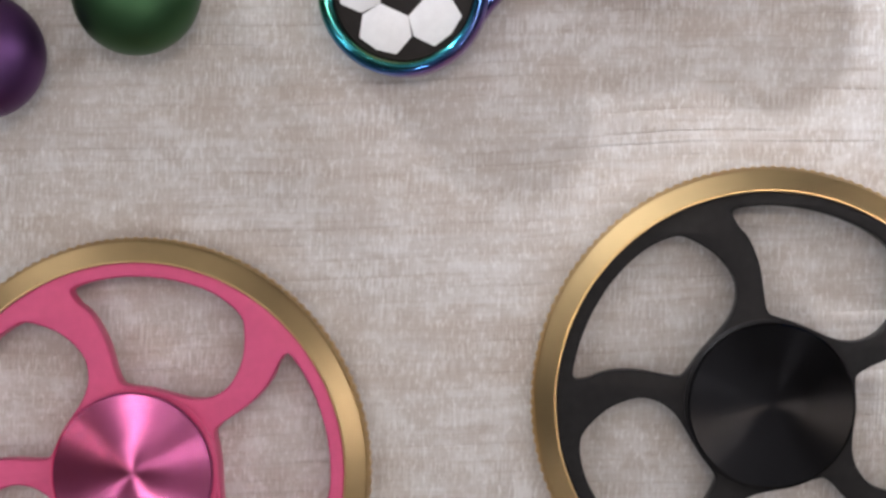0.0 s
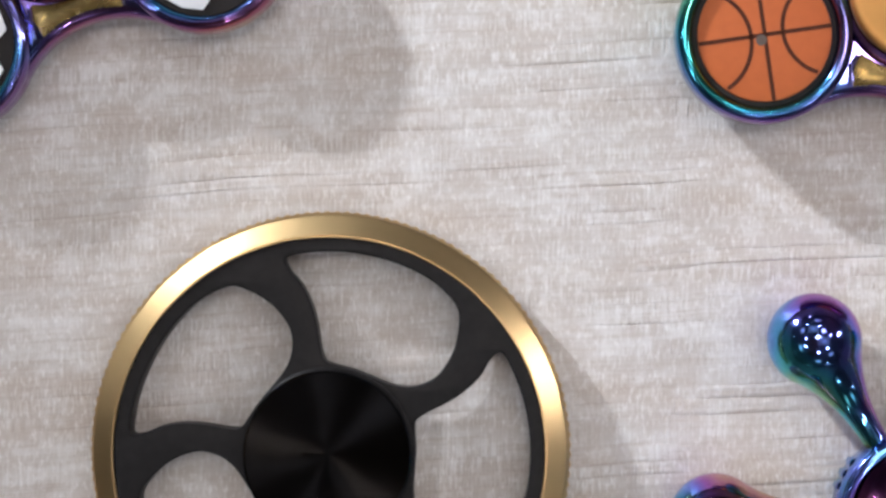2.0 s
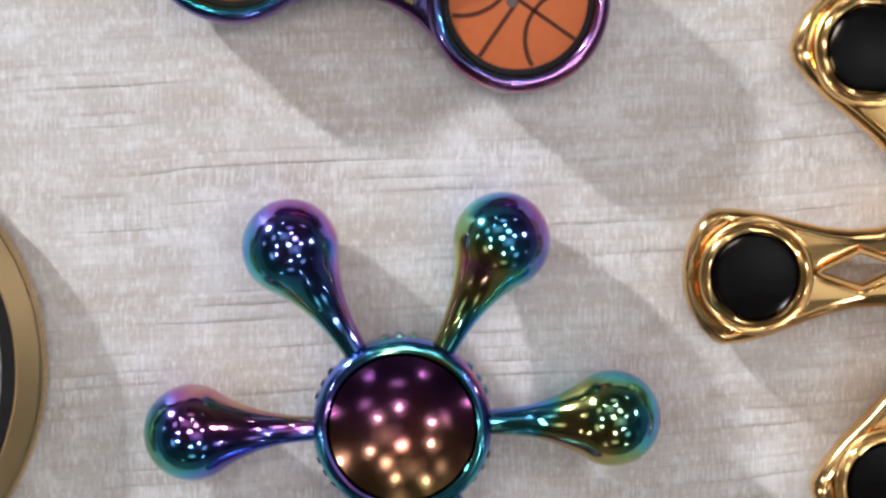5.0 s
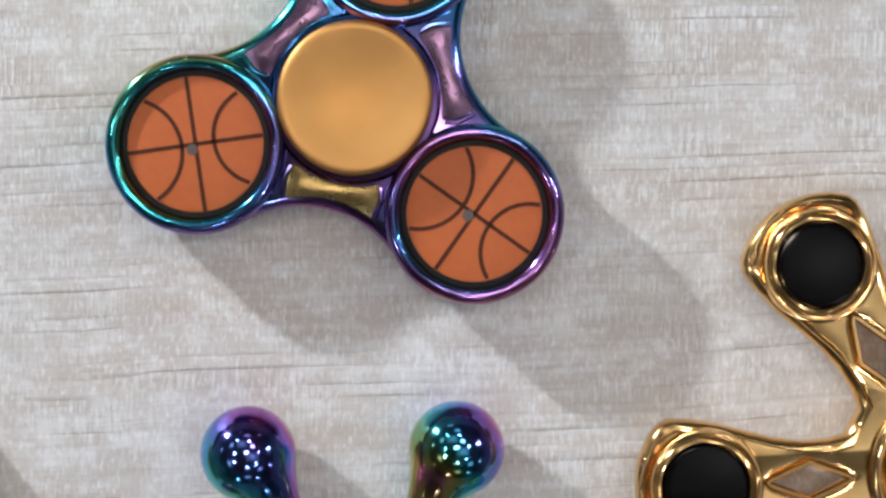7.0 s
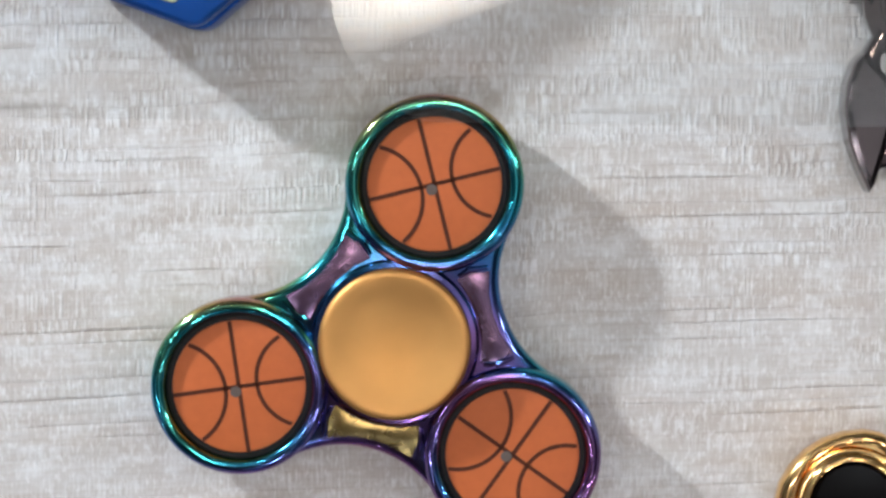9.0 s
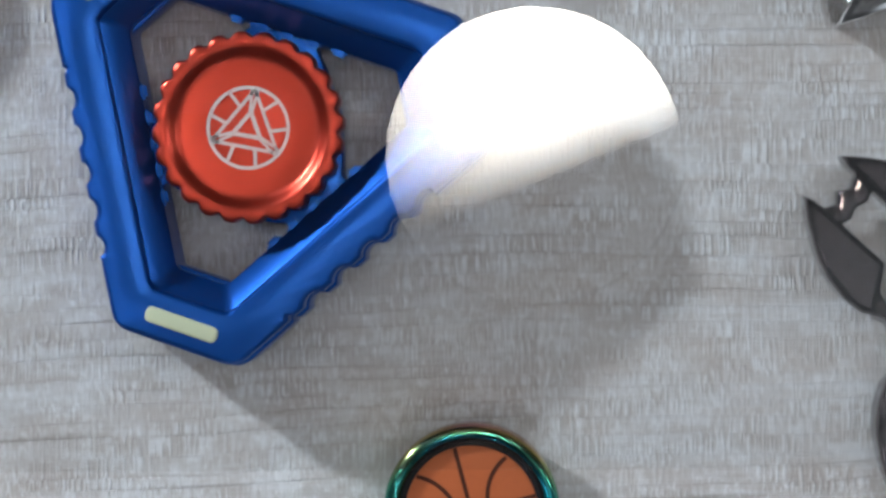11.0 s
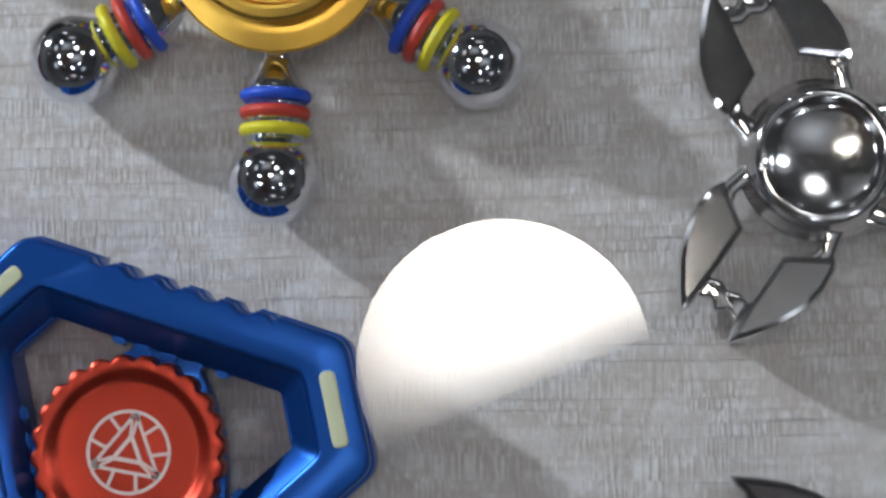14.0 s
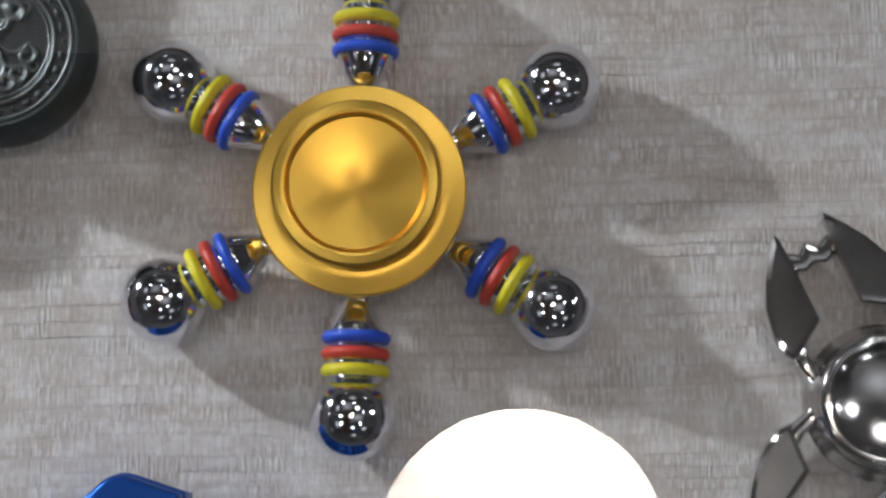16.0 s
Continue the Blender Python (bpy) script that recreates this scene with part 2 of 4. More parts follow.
TABLE = table_material()
GLASS = glass_material()
BRASS = turned("turned_brass", (0.64, 0.45, 0.225), 0.30, 0.5)
BLACK_SATIN = paint("black_anodised", (0.014, 0.013, 0.0135), 0.45, 0.2, spec=0.12)
BLACK_TURNED = turned("black_turned", (0.032, 0.032, 0.035), 0.16, 0.9)
PINK_SATIN = paint("pink_anodised", (0.66, 0.085, 0.22), 0.45, 0.05, metallic=0.2)
PINK_TURNED = turned("pink_turned", (0.95, 0.22, 0.50), 0.23, 0.88)
RAINBOW = tinted_coating("rainbow_coating")
RAINBOW_BALL = rainbow("rainbow_mirror", 1.18, 0.5, 0.10)
BRONZE_DISH = tinted_dish("tinted_dish")
WEB_GOLD = metal("bronze_tint", (0.20, 0.145, 0.06), 0.26, 0.03)
WEB_PURPLE = metal("purple_tint", (0.16, 0.10, 0.17), 0.26, 0.03)
ORANGE_SATIN = metal("orange_anodised", (0.58, 0.30, 0.10), 0.47, 0.04, 0.004, 9.0)
ORANGE_PRINT = paint("orange_print", (0.48, 0.115, 0.031), 0.45, 0.05, spec=0.25)
MARK_GREY = paint("mark_grey", (0.11, 0.085, 0.075), 0.5, 0.1, spec=0.2)
SEAM_PRINT = paint("seam_print", (0.075, 0.022, 0.012), 0.5, 0.1, spec=0.12)
BLACK_PRINT = paint("black_print", (0.017, 0.014, 0.014), 0.42, 0.1, spec=0.12)
BLACK_GLOSS = paint("black_gloss", (0.004, 0.0035, 0.0035), 0.10, 0.1, spec=0.2)
WHITE_PRINT = paint("white_print", (0.78, 0.78, 0.80), 0.35, 0.04)
GOLD = metal("polished_gold", (0.90, 0.57, 0.23), 0.13, 0.015, 0.015, 0.5)
GOLD_TURNED = turned("gold_turned", (0.95, 0.58, 0.10), 0.31, 0.7)
CHROME = metal("chrome", (0.80, 0.82, 0.87), 0.075, 0.006)
CHROME_WORN = metal("worn_chrome", (0.76, 0.75, 0.75), 0.10, 0.015, 0.008, 0.6)
GUNMETAL = metal("gunmetal", (0.12, 0.098, 0.098), 0.12, 0.02, 0.035, 0.5)
PEWTER = metal("dark_pewter", (0.075, 0.086, 0.085), 0.55, 0.1, 0.05, 1.2)
PEWTER_BRIGHT = metal("bright_pewter", (0.15, 0.165, 0.16), 0.48, 0.08, 0.05, 1.5)
PEWTER_DEEP = paint("dark_recess", (0.012, 0.013, 0.014), 0.55, 0.3)
BLUE = paint("blue_anodised", (0.010, 0.085, 0.40), 0.30, 0.03, scale=0.08, metallic=0.75, wear=0.004)
RED = metal("red_anodised", (0.56, 0.064, 0.038), 0.33, 0.012)
ETCH = paint("etched_white", (0.72, 0.60, 0.56), 0.6, 0.05)
IVORY = paint("glow_resin", (0.62, 0.64, 0.42), 0.45, 0.05)
RUBBER_BLUE = paint("blue_rubber", (0.02, 0.09, 0.62), 0.45, 0.08)
RUBBER_RED = paint("red_rubber", (0.58, 0.055, 0.035), 0.45, 0.08)
RUBBER_YELLOW = paint("yellow_rubber", (0.70, 0.62, 0.02), 0.45, 0.08)
GREEN_SATIN = metal("green_satin", (0.06, 0.14, 0.065), 0.46, 0.02)
PURPLE_SATIN = metal("purple_satin", (0.13, 0.06, 0.17), 0.46, 0.02)
DARK = paint("dark_plastic", (0.03, 0.03, 0.03), 0.5, 0.1)
WALL = paint("wall_paint", (0.55, 0.55, 0.56), 0.8, 0.05, 0.004)
CEIL = paint("ceiling_paint", (0.19, 0.19, 0.195), 0.85, 0.04, 0.004)
TILE = paint("pale_floor_tile", (0.60, 0.59, 0.58), 0.4, 0.06, 0.004)
WOOD = paint("dark_wood", (0.16, 0.09, 0.05), 0.45, 0.25, 0.05)

# ---------------------------------------------------------------- building helpers (millimetres)


def bm_mesh(name, bm, mat, angle=32):
    bmesh.ops.recalc_face_normals(bm, faces=bm.faces)
    bm.transform(Matrix.Scale(MM, 4))
    me = bpy.data.meshes.new(name)
    for f in bm.faces:
        f.smooth = True
    bm.to_mesh(me)
    bm.free()
    me.set_sharp_from_angle(angle=radians(angle))
    me.materials.append(mat)
    return me


def part(name, bm, mat, parent, label="", angle=32):
    ob = new(name, bm_mesh(name, bm, mat, angle))
    ob.parent = parent
    return tagged(ob, label)


def thing(name, x, y, label, category, z=0.0, turn=0.0, group="", kind=""):
    ob = new(name)
    ob.empty_display_size = 0.01
    ob.matrix_basis = pose(x * MM, y * MM, z * MM, 0, 0, turn)
    return tagged(ob, label, category, group, kind)


def turned_on_axis(profile, seg=64, ripple=None, m=None):
    """A body of revolution about z from (radius, height) pairs. ripple(radius, height, angle) may shift a radius."""
    bm = bmesh.new()
    rings = []
    for r, z in profile:
        if r < 1e-6:
            rings.append([bm.verts.new((0, 0, z))])
        else:
            ring = []
            for i in range(seg):
                a = 2 * math.pi * i / seg
                q = r + (ripple(r, z, a) if ripple else 0)
                ring.append(bm.verts.new((q * math.cos(a), q * math.sin(a), z)))
            rings.append(ring)
    for a, b in zip(rings, rings[1:]):
        for i in range(seg):
            j = (i + 1) % seg
            if len(a) == 1 and len(b) > 1:
                bm.faces.new((a[0], b[i], b[j]))
            elif len(b) == 1 and len(a) > 1:
                bm.faces.new((a[i], b[0], a[j]))
            elif len(a) > 1:
                bm.faces.new((a[i], b[i], b[j], a[j]))
    if m is not None:
        bm.transform(m)
    return bm


def plate(loops, z0, z1, bevel=0.4, res=2):
    """A plate with rounded edges: the first loop is its outline, the rest are holes."""
    cu = bpy.data.curves.new("plate", "CURVE")
    cu.dimensions, cu.fill_mode = "2D", "BOTH"
    cu.extrude, cu.bevel_depth, cu.bevel_resolution, cu.offset = (z1 - z0) / 2 - bevel, bevel, res, -bevel
    for loop in loops:
        sp = cu.splines.new("POLY")
        sp.points.add(len(loop) - 1)
        for p, (x, y) in zip(sp.points, loop):
            p.co = (x, y, 0, 1)
        sp.use_cyclic_u = True
    ob = new("plate", cu)
    me = bpy.data.meshes.new_from_object(ob.evaluated_get(bpy.context.evaluated_depsgraph_get()))
    bpy.data.objects.remove(ob)
    bm = bmesh.new()
    bm.from_mesh(me)
    bpy.data.meshes.remove(me)
    bpy.data.curves.remove(cu)
    bmesh.ops.remove_doubles(bm, verts=bm.verts, dist=1e-4)
    bm.transform(Matrix.Translation((0, 0, (z0 + z1) / 2)))
    return bm


def tube(points, r, closed=False, seg=8):
    """A round rod along points; r is a radius or one for each point."""
    bm = bmesh.new()
    pts = [Vector(p) for p in points]
    n = len(pts)
    rings = []
    for i, p in enumerate(pts):
        a = pts[(i - 1) % n] if closed or i else p
        b = pts[(i + 1) % n] if closed or i < n - 1 else p
        d = (b - a).normalized()
        side = d.cross(Vector((0, 0, 1)))
        side = side.normalized() if side.length > 1e-4 else Vector((1, 0, 0))
        up = side.cross(d)
        q = r[i] if isinstance(r, (list, tuple)) else r
        rings.append([bm.verts.new(p + q * (math.cos(2 * math.pi * k / seg) * side + math.sin(2 * math.pi * k / seg) * up)) for k in range(seg)])
    for i in range(n if closed else n - 1):
        a, b = rings[i], rings[(i + 1) % n]
        for k in range(seg):
            bm.faces.new((a[k], a[(k + 1) % seg], b[(k + 1) % seg], b[k]))
    if not closed:
        bm.faces.new(rings[0])
        bm.faces.new(rings[-1])
    return bm


def ribbon(points, width, z, thick=0.08):
    """A printed or raised line: a low strip along points in the plane."""
    bm = bmesh.new()
    n = len(points)
    rows = []
    for i, (x, y) in enumerate(points):
        ax, ay = points[max(0, i - 1)]
        bx, by = points[min(n - 1, i + 1)]
        d = Vector((bx - ax, by - ay)).normalized() * (width / 2)
        rows.append([bm.verts.new((x - d.y, y + d.x, z)), bm.verts.new((x - d.y, y + d.x, z + thick)),
                     bm.verts.new((x + d.y, y - d.x, z + thick)), bm.verts.new((x + d.y, y - d.x, z))])
    for a, b in zip(rows, rows[1:]):
        for k in range(4):
            bm.faces.new((a[k], a[(k + 1) % 4], b[(k + 1) % 4], b[k]))
    bm.faces.new(rows[0])
    bm.faces.new(rows[-1])
    return bm


def box(x0, x1, y0, y1, z0, z1, bevel=0.0):
    bm = bmesh.new()
    bmesh.ops.create_cube(bm, size=1)
    bm.transform(Matrix.Translation(((x0 + x1) / 2, (y0 + y1) / 2, (z0 + z1) / 2)) @ Matrix.Diagonal((x1 - x0, y1 - y0, z1 - z0, 1)))
    if bevel:
        bmesh.ops.bevel(bm, geom=bm.edges[:], offset=bevel, segments=2, affect="EDGES")
    return bm


def arc(cx, cy, r, a0, a1, n):
    return [(cx + r * math.cos(radians(a0 + (a1 - a0) * i / n)), cy + r * math.sin(radians(a0 + (a1 - a0) * i / n))) for i in range(n + 1)]


def turn2(points, deg):
    c, s = math.cos(radians(deg)), math.sin(radians(deg))
    return [(c * x - s * y, s * x + c * y) for x, y in points]


def smooth_loop(points, n=5):
    """A closed Catmull-Rom curve through points."""
    out = []
    k = len(points)
    for i in range(k):
        p0, p1, p2, p3 = (Vector(points[(i + j) % k]) for j in (-1, 0, 1, 2))
        for s in range(n):
            t = s / n
            q = 0.5 * (2 * p1 + (p2 - p0) * t + (2 * p0 - 5 * p1 + 4 * p2 - p3) * t * t + (3 * p1 - p0 - 3 * p2 + p3) * t ** 3)
            out.append((q.x, q.y))
    return out


def rounded(points, r, n=4):
    """A polygon with its corners rounded to radius r."""
    out = []
    k = len(points)
    for i in range(k):
        p, a, b = Vector(points[i]), Vector(points[i - 1]), Vector(points[(i + 1) % k])
        u, w = (a - p).normalized(), (b - p).normalized()
        half = math.acos(max(-1, min(1, u.dot(w)))) / 2
        t = min(r / math.tan(half), (a - p).length * 0.45, (b - p).length * 0.45)
        q0, q1 = p + u * t, p + w * t
        for s in range(n + 1):
            f = s / n
            q = q0 * (1 - f) ** 2 + p * 2 * f * (1 - f) + q1 * f * f
            out.append((q.x, q.y))
    return out


# ---------------------------------------------------------------- the setting

tabletop = new("table", bm_mesh("table", box(-1300, 1500, -1200, 1500, -30, 0), TABLE))
tagged(tabletop, "whitewashed grained table surface with scored rows", "table", kind="structure")


def room():
    parts = (("floor", (-4600, 4800, -4500, 4800, -800, -760), TILE), ("ceiling", (-4600, 4800, -4500, 4800, 2000, 2060), CEIL),
             ("wall_west", (-4660, -4600, -4500, 4800, -800, 2060), WALL), ("wall_east", (4800, 4860, -4500, 4800, -800, 2060), WALL),
             ("wall_south", (-4660, 4860, -4560, -4500, -800, 2060), WALL), ("wall_north", (-4660, 4860, 4800, 4860, -800, 2060), WALL))
    # unseen dark board, added so that the metal has something dark to mirror
    parts += (("dark_mirrored_board", (-950, 120, -1500, 260, 1995, 1999), WOOD),)
    for name, dims, mat in parts:
        tagged(new(name, bm_mesh(name, box(*dims), mat)), kind="structure")
    for x in (-1200, 1400):
        for y in (-1100, 1400):
            tagged(new("table_leg", bm_mesh("table_leg", box(x - 35, x + 35, y - 35, y + 35, -760, -30), WOOD)), "dark wooden table leg", "table", kind="structure")


room()


def display_case():
    case = thing("display_case", 30, 110, "flat clear glass display cover over the spinners", "display case")
    z = PANE_Z / MM
    part("glass_pane", box(-400, 400, -7, 400, z, z + 1.6), GLASS, case, "clear glass sheet")
    for x0, x1, y0, y1 in ((-412, -400, -7, 412), (400, 412, -7, 412), (-400, 400, 400, 412)):
        part("rail", box(x0, x1, y0, y1, 0, z + 4, 1.0), WOOD, case, "dark wooden edge rail")


display_case()


def ceiling_lights():
    """Small round downlights set into the ceiling."""
    spots = [(-900, 1720), (320, 1560), (1240, 540), (-1000, -480), (180, -1000), (-980, 260), (-3300, 2950), (-900, 3900), (2250, 3500), (3700, 1300), (3500, -1500), (1750, -3300), (-1000, -3400), (-3400, -2100), (-3700, 800), (950, -620)]
    glow = lamp_material("downlight_glow", (0.955, 0.98, 1.0), 135).m
    first = thing("ceiling_downlight", *spots[0], "round white recessed ceiling downlight", "ceiling light", z=2000, group="ceiling downlights")
    part("trim", turned_on_axis([(52, 0), (64, -3), (68, -6), (64, -9), (54, -9), (52, 0)], 40), CEIL, first)
    part("lens", turned_on_axis([(0, -7), (26, -7), (50, -6), (52, -3)], 40), glow, first, "bright frosted lens")
    for x, y in spots[1:]:
        copy_thing(first, pose(x * MM, y * MM, 2.0))


ceiling_lights()


def soft_fill_glow(name, col, strength):
    """A glowing sheet, brightest in its middle, fading so that no edge is mirrored."""
    m = lamp_material(name, col, strength)
    sep = m.node("ShaderNodeSeparateXYZ")
    m.link(m.node("ShaderNodeTexCoord").outputs["Generated"], sep.inputs[0])
    away = [m.math("POWER", m.math("ABSOLUTE", m.math("SUBTRACT", sep.outputs[axis], 0.5)), 2.0) for axis in (0, 1)]
    fade = m.math("POWER", m.span(m.math("SQRT", m.math("ADD", *away)), 0.48, 0.05), 1.4)
    m.link(m.math("MULTIPLY", fade, strength), m.b.inputs["Emission Strength"])
    return m.m


def added_panels():
    """Soft panels added under the ceiling for fill light and pale patches in the metal."""
    dim = soft_fill_glow("fill_glow", (0.93, 0.97, 1.0), 0.8)
    bright = soft_fill_glow("far_fill_glow", (0.93, 0.97, 1.0), 2.6)
    # the strong one is added to whiten the gold flange
    strong = soft_fill_glow("near_highlight_glow", (1.0, 0.98, 0.95), 20.0)
    panels = ((640, 20, 1100, 720, dim), (-330, 1180, 1000, 800, dim), (640, 960, 480, 440, strong), (-1500, 1150, 600, 700, bright),
              (1550, -1350, 700, 550, bright), (-1650, -750, 600, 800, bright), (150, 2450, 900, 500, bright), (250, -2350, 800, 550, bright))
    for x, y, w, d, glow in panels:
        p = thing("added_fill_panel", x, y, "square glowing panel added for fill light and soft reflections", "ceiling light", z=1980, group="ceiling light panels")
        part("frame", box(-w / 2 - 20, w / 2 + 20, -d / 2 - 20, d / 2 + 20, 0, 20, 2), CEIL, p)
        part("diffuser", box(-w / 2, w / 2, -d / 2, d / 2, -6, -1), glow, p, "glowing sheet of the added panel")


added_panels()


def round_lamp():
    """The big pendant lamp that mirrors in the glass; its glow is faded over one half."""
    z = 2 * (PANE_Z / MM + 0.8) + 1210
    lamp = thing("round_pendant_lamp", 92.9, 185.1, "large round white pendant lamp, its glow fading out over one half", "pendant lamp", z=z, turn=21.5)
    m = lamp_material("diffuser_glow", (1.0, 0.88, 0.74), 1.0)
    sep = m.node("ShaderNodeSeparateXYZ")
    m.link(m.pos(), sep.inputs[0])
    # emission fades across, standing in for something that blocks half the lamp
    glow = m.span(sep.outputs[1], -22.0, 34.0, 0.0, 1.0)
    core = m.span(sep.outputs[0], -105.0, 10.0, 10.0, 46.0)
    m.link(m.math("MULTIPLY", glow, core), m.b.inputs["Emission Strength"])
    part("diffuser", turned_on_axis([(0, 0), (60, 0), (111, 0), (112, 1.5)], 96), m.m, lamp, "frosted glowing diffuser")
    part("shade", turned_on_axis([(112, 0), (114, 0), (116, 20), (100, 60), (40, 90), (0, 92)], 64), DARK, lamp, "dark metal lamp shade")
    part("cord", tube([(0, 0, 90), (0, 0, 2000 - z)], 3), DARK, lamp, "dark hanging cord")


round_lamp()


def spotlight(eye, aim, radius, strength, col, ground):
    """A round spotlight on a stand, its lens facing the display."""
    eye, aim = Vector(eye), Vector(aim)
    back = (eye - aim).normalized()
    r = radius / MM
    lamp = new("spotlight")
    lamp.matrix_basis = look(eye + back * (radius + 0.02), aim)
    tagged(lamp, "round black spotlight with a bright lens on a stand", "spotlight", group="spotlights")
    glow = lamp_material("spot_glow", col, strength).m
    part("lens", turned_on_axis([(0, -1), (r * 0.5, -1), (r, 0)], 48), glow, lamp, "bright round lens")
    part("housing", turned_on_axis([(r, -1), (r + 4, -2), (r + 5, 8), (r + 3, r), (r * 0.6, r * 1.6), (0, r * 1.65)], 48), DARK, lamp, "black metal lamp housing")
    foot = eye + back * (radius * 1.6 + 0.09)
    st = thing("spotlight_stand", foot.x / MM, foot.y / MM, "black metal spotlight stand beside the display", "lamp stand", z=ground, group="spotlight stands")
    part("base", turned_on_axis([(0, 0), (45, 0), (45, 6), (12, 14), (0, 14)], 40), DARK, st)
    part("post", tube([(0, 0, 8), (0, 0, foot.z / MM - ground - 4), *[((eye + back * (radius * 1.2 + 0.02) - foot).x / MM, (eye + back * (radius * 1.2 + 0.02) - foot).y / MM, foot.z / MM - ground - 18)]], 5), DARK, st)


spotlight(KEY_EYE, KEY_AIM, 0.028, 35, (0.93, 0.97, 1.0), 0)
spotlight((1.45, 0.45, 0.95), KEY_AIM, 0.045, 220, (0.97, 0.98, 1.0), -760)

# ---------------------------------------------------------------- spinners


def radial_wheel(x, y, turn, plate_mat, cap_mat, colour):
    w = thing("fidget_spinner", x, y, f"{colour} wheel fidget spinner with gold rim and curved spokes", "fidget spinner", turn=turn, group="wheel spinners")
    # rim: chamfered brass ring with a fine knurl on its foot
    knurl = lambda r, z, a: 0.14 * math.cos(a * 150) if r > 36.0 and z < 5 else 0.0
    ring = [(32.3, 1.4), (35.4, 1.4), (36.1, 2.2), (36.1, 4.4), (35.8, 4.9), (35.8, 5.5), (35.5, 5.8), (32.6, 7.4), (32.3, 7.4), (32.3, 1.4)]
    part("rim", turned_on_axis(ring, 600, knurl), BRASS, w, "turned brass rim with knurled foot", 14)
    hole = [(102.8, 29.9), (96, 30.1), (88, 30.1), (80, 30.1), (72, 30.1), (63, 30.1), (55.8, 29.8), (49, 29.0), (45.0, 27.2), (40.5, 24.5), (37.2, 21.6), (35.8, 19.0),
            (38.2, 16.3), (44, 14.5), (52, 13.5), (62, 13.05), (75, 13.0), (88, 13.3), (93.2, 14.0), (95.0, 16.0), (95.8, 19.5), (97.2, 22.5), (99.6, 25.5), (102.6, 27.9)]
    pts = smooth_loop([(r * math.cos(radians(a)), r * math.sin(radians(a))) for a, r in hole], 4)
    loops = [arc(0, 0, 32.3, 0, 357, 119)] + [turn2(pts, 72 * k) for k in range(5)]
    part("spoke_plate", plate(loops, 2.6, 7.0, 0.3), plate_mat, w, f"{colour} five-spoke plate", 40)
    part("collar", turned_on_axis([(12.9, 6.8), (12.9, 7.6), (12.3, 8.0), (11.5, 8.0), (11.5, 6.8), (12.9, 6.8)], 72), plate_mat, w)
    part("cap", turned_on_axis([(11.8, 7.2), (12.5, 8.6), (12.5, 9.5), (12.2, 9.8), (6, 9.4), (0, 9.15)], 96), cap_mat, w, f"{colour} turned metal finger cap")
    part("foot_cap", turned_on_axis([(0, 0), (12, 0), (12.4, 0.5), (11.8, 2.8), (0, 2.8)], 64), cap_mat, w)
    return w


radial_wheel(0.2, 0.7, 0, BLACK_SATIN, BLACK_TURNED, "black")
radial_wheel(-96.2, -14.2, 9.2, PINK_SATIN, PINK_TURNED, "pink")

LOBE, LOBE_R = 24.0, 13.1


def tri_body(sp):
    """The coated three-lobed body with its raised lobe rims."""
    loop = []
    for k in range(3):
        a = 120 * k
        cx, cy = turn2([(LOBE, 0)], a)[0]
        loop += arc(cx, cy, LOBE_R, a - 103.5, a + 103.5, 40)
        fx, fy = turn2([(33.2, 0)], a + 60)[0]
        loop += arc(fx, fy, 16.65, a + 60 + 180 + 42, a + 60 + 180 - 42, 16)
    holes = [arc(*turn2([(LOBE, 0)], 120 * k)[0], 10.9, 0, 354, 59) for k in range(3)]
    part("body", plate([loop] + holes, 2.4, 7.8, 1.5, 4), RAINBOW, sp, "rainbow-coated metal body", 40)
    for k in range(3):
        m = Matrix.Translation((*turn2([(LOBE, 0)], 120 * k)[0], 0))
        rim = [(10.9, 3.0), (10.9, 8.9), (11.2, 9.45), (11.9, 9.7), (12.6, 9.4), (13.05, 8.6), (13.15, 7.0), (12.6, 3.0), (10.9, 3.0)]
        part("lobe_rim", turned_on_axis(rim, 72, m=m), RAINBOW, sp, "raised rainbow lobe rim", 50)
        # the ridge that frames the recessed web between two lobes
        a = 120 * k + 60
        panel = turn2([(14.95, 0), (15.3, 3.2), (16.3, 6.3), (13.6, 6.9), (11.2, 6.4), (12.2, 3.4), (12.5, 0), (12.2, -3.4), (11.2, -6.4), (13.6, -6.9), (16.3, -6.3), (15.3, -3.2)], a)
        part("web_panel", plate([panel], 7.5, 8.0, 0.2, 1), WEB_GOLD if k == 0 else WEB_PURPLE, sp, "tinted web panel")
        for side in (1, -1):
            web = turn2([(11.6, 6.75 * side), (13.4, 7.3 * side), (16.2, 6.9 * side)], a)
            part("web_ridge", tube([(px, py, 7.85) for px, py in web], [0.35, 0.45, 0.3], seg=10), RAINBOW, sp)
    part("collar", turned_on_axis([(10.6, 7.0), (12.3, 7.0), (12.4, 8.2), (11.9, 8.9), (11.2, 9.0), (10.6, 7.0)], 72), RAINBOW, sp)
    part("foot_cap", turned_on_axis([(0, 0), (10.8, 0), (11.1, 0.5), (10.4, 2.8), (0, 2.8)], 48), ORANGE_SATIN, sp)


def finger_cap(sp, mat, label):
    part("cap", turned_on_axis([(9.8, 7.5), (10.9, 9.0), (11.15, 10.8), (11.0, 11.5), (10.5, 11.9), (9.9, 11.85), (8.5, 11.35), (6.5, 10.75), (4, 10.25), (2, 10.0), (0, 9.95)], 96), mat, sp, label, 60)


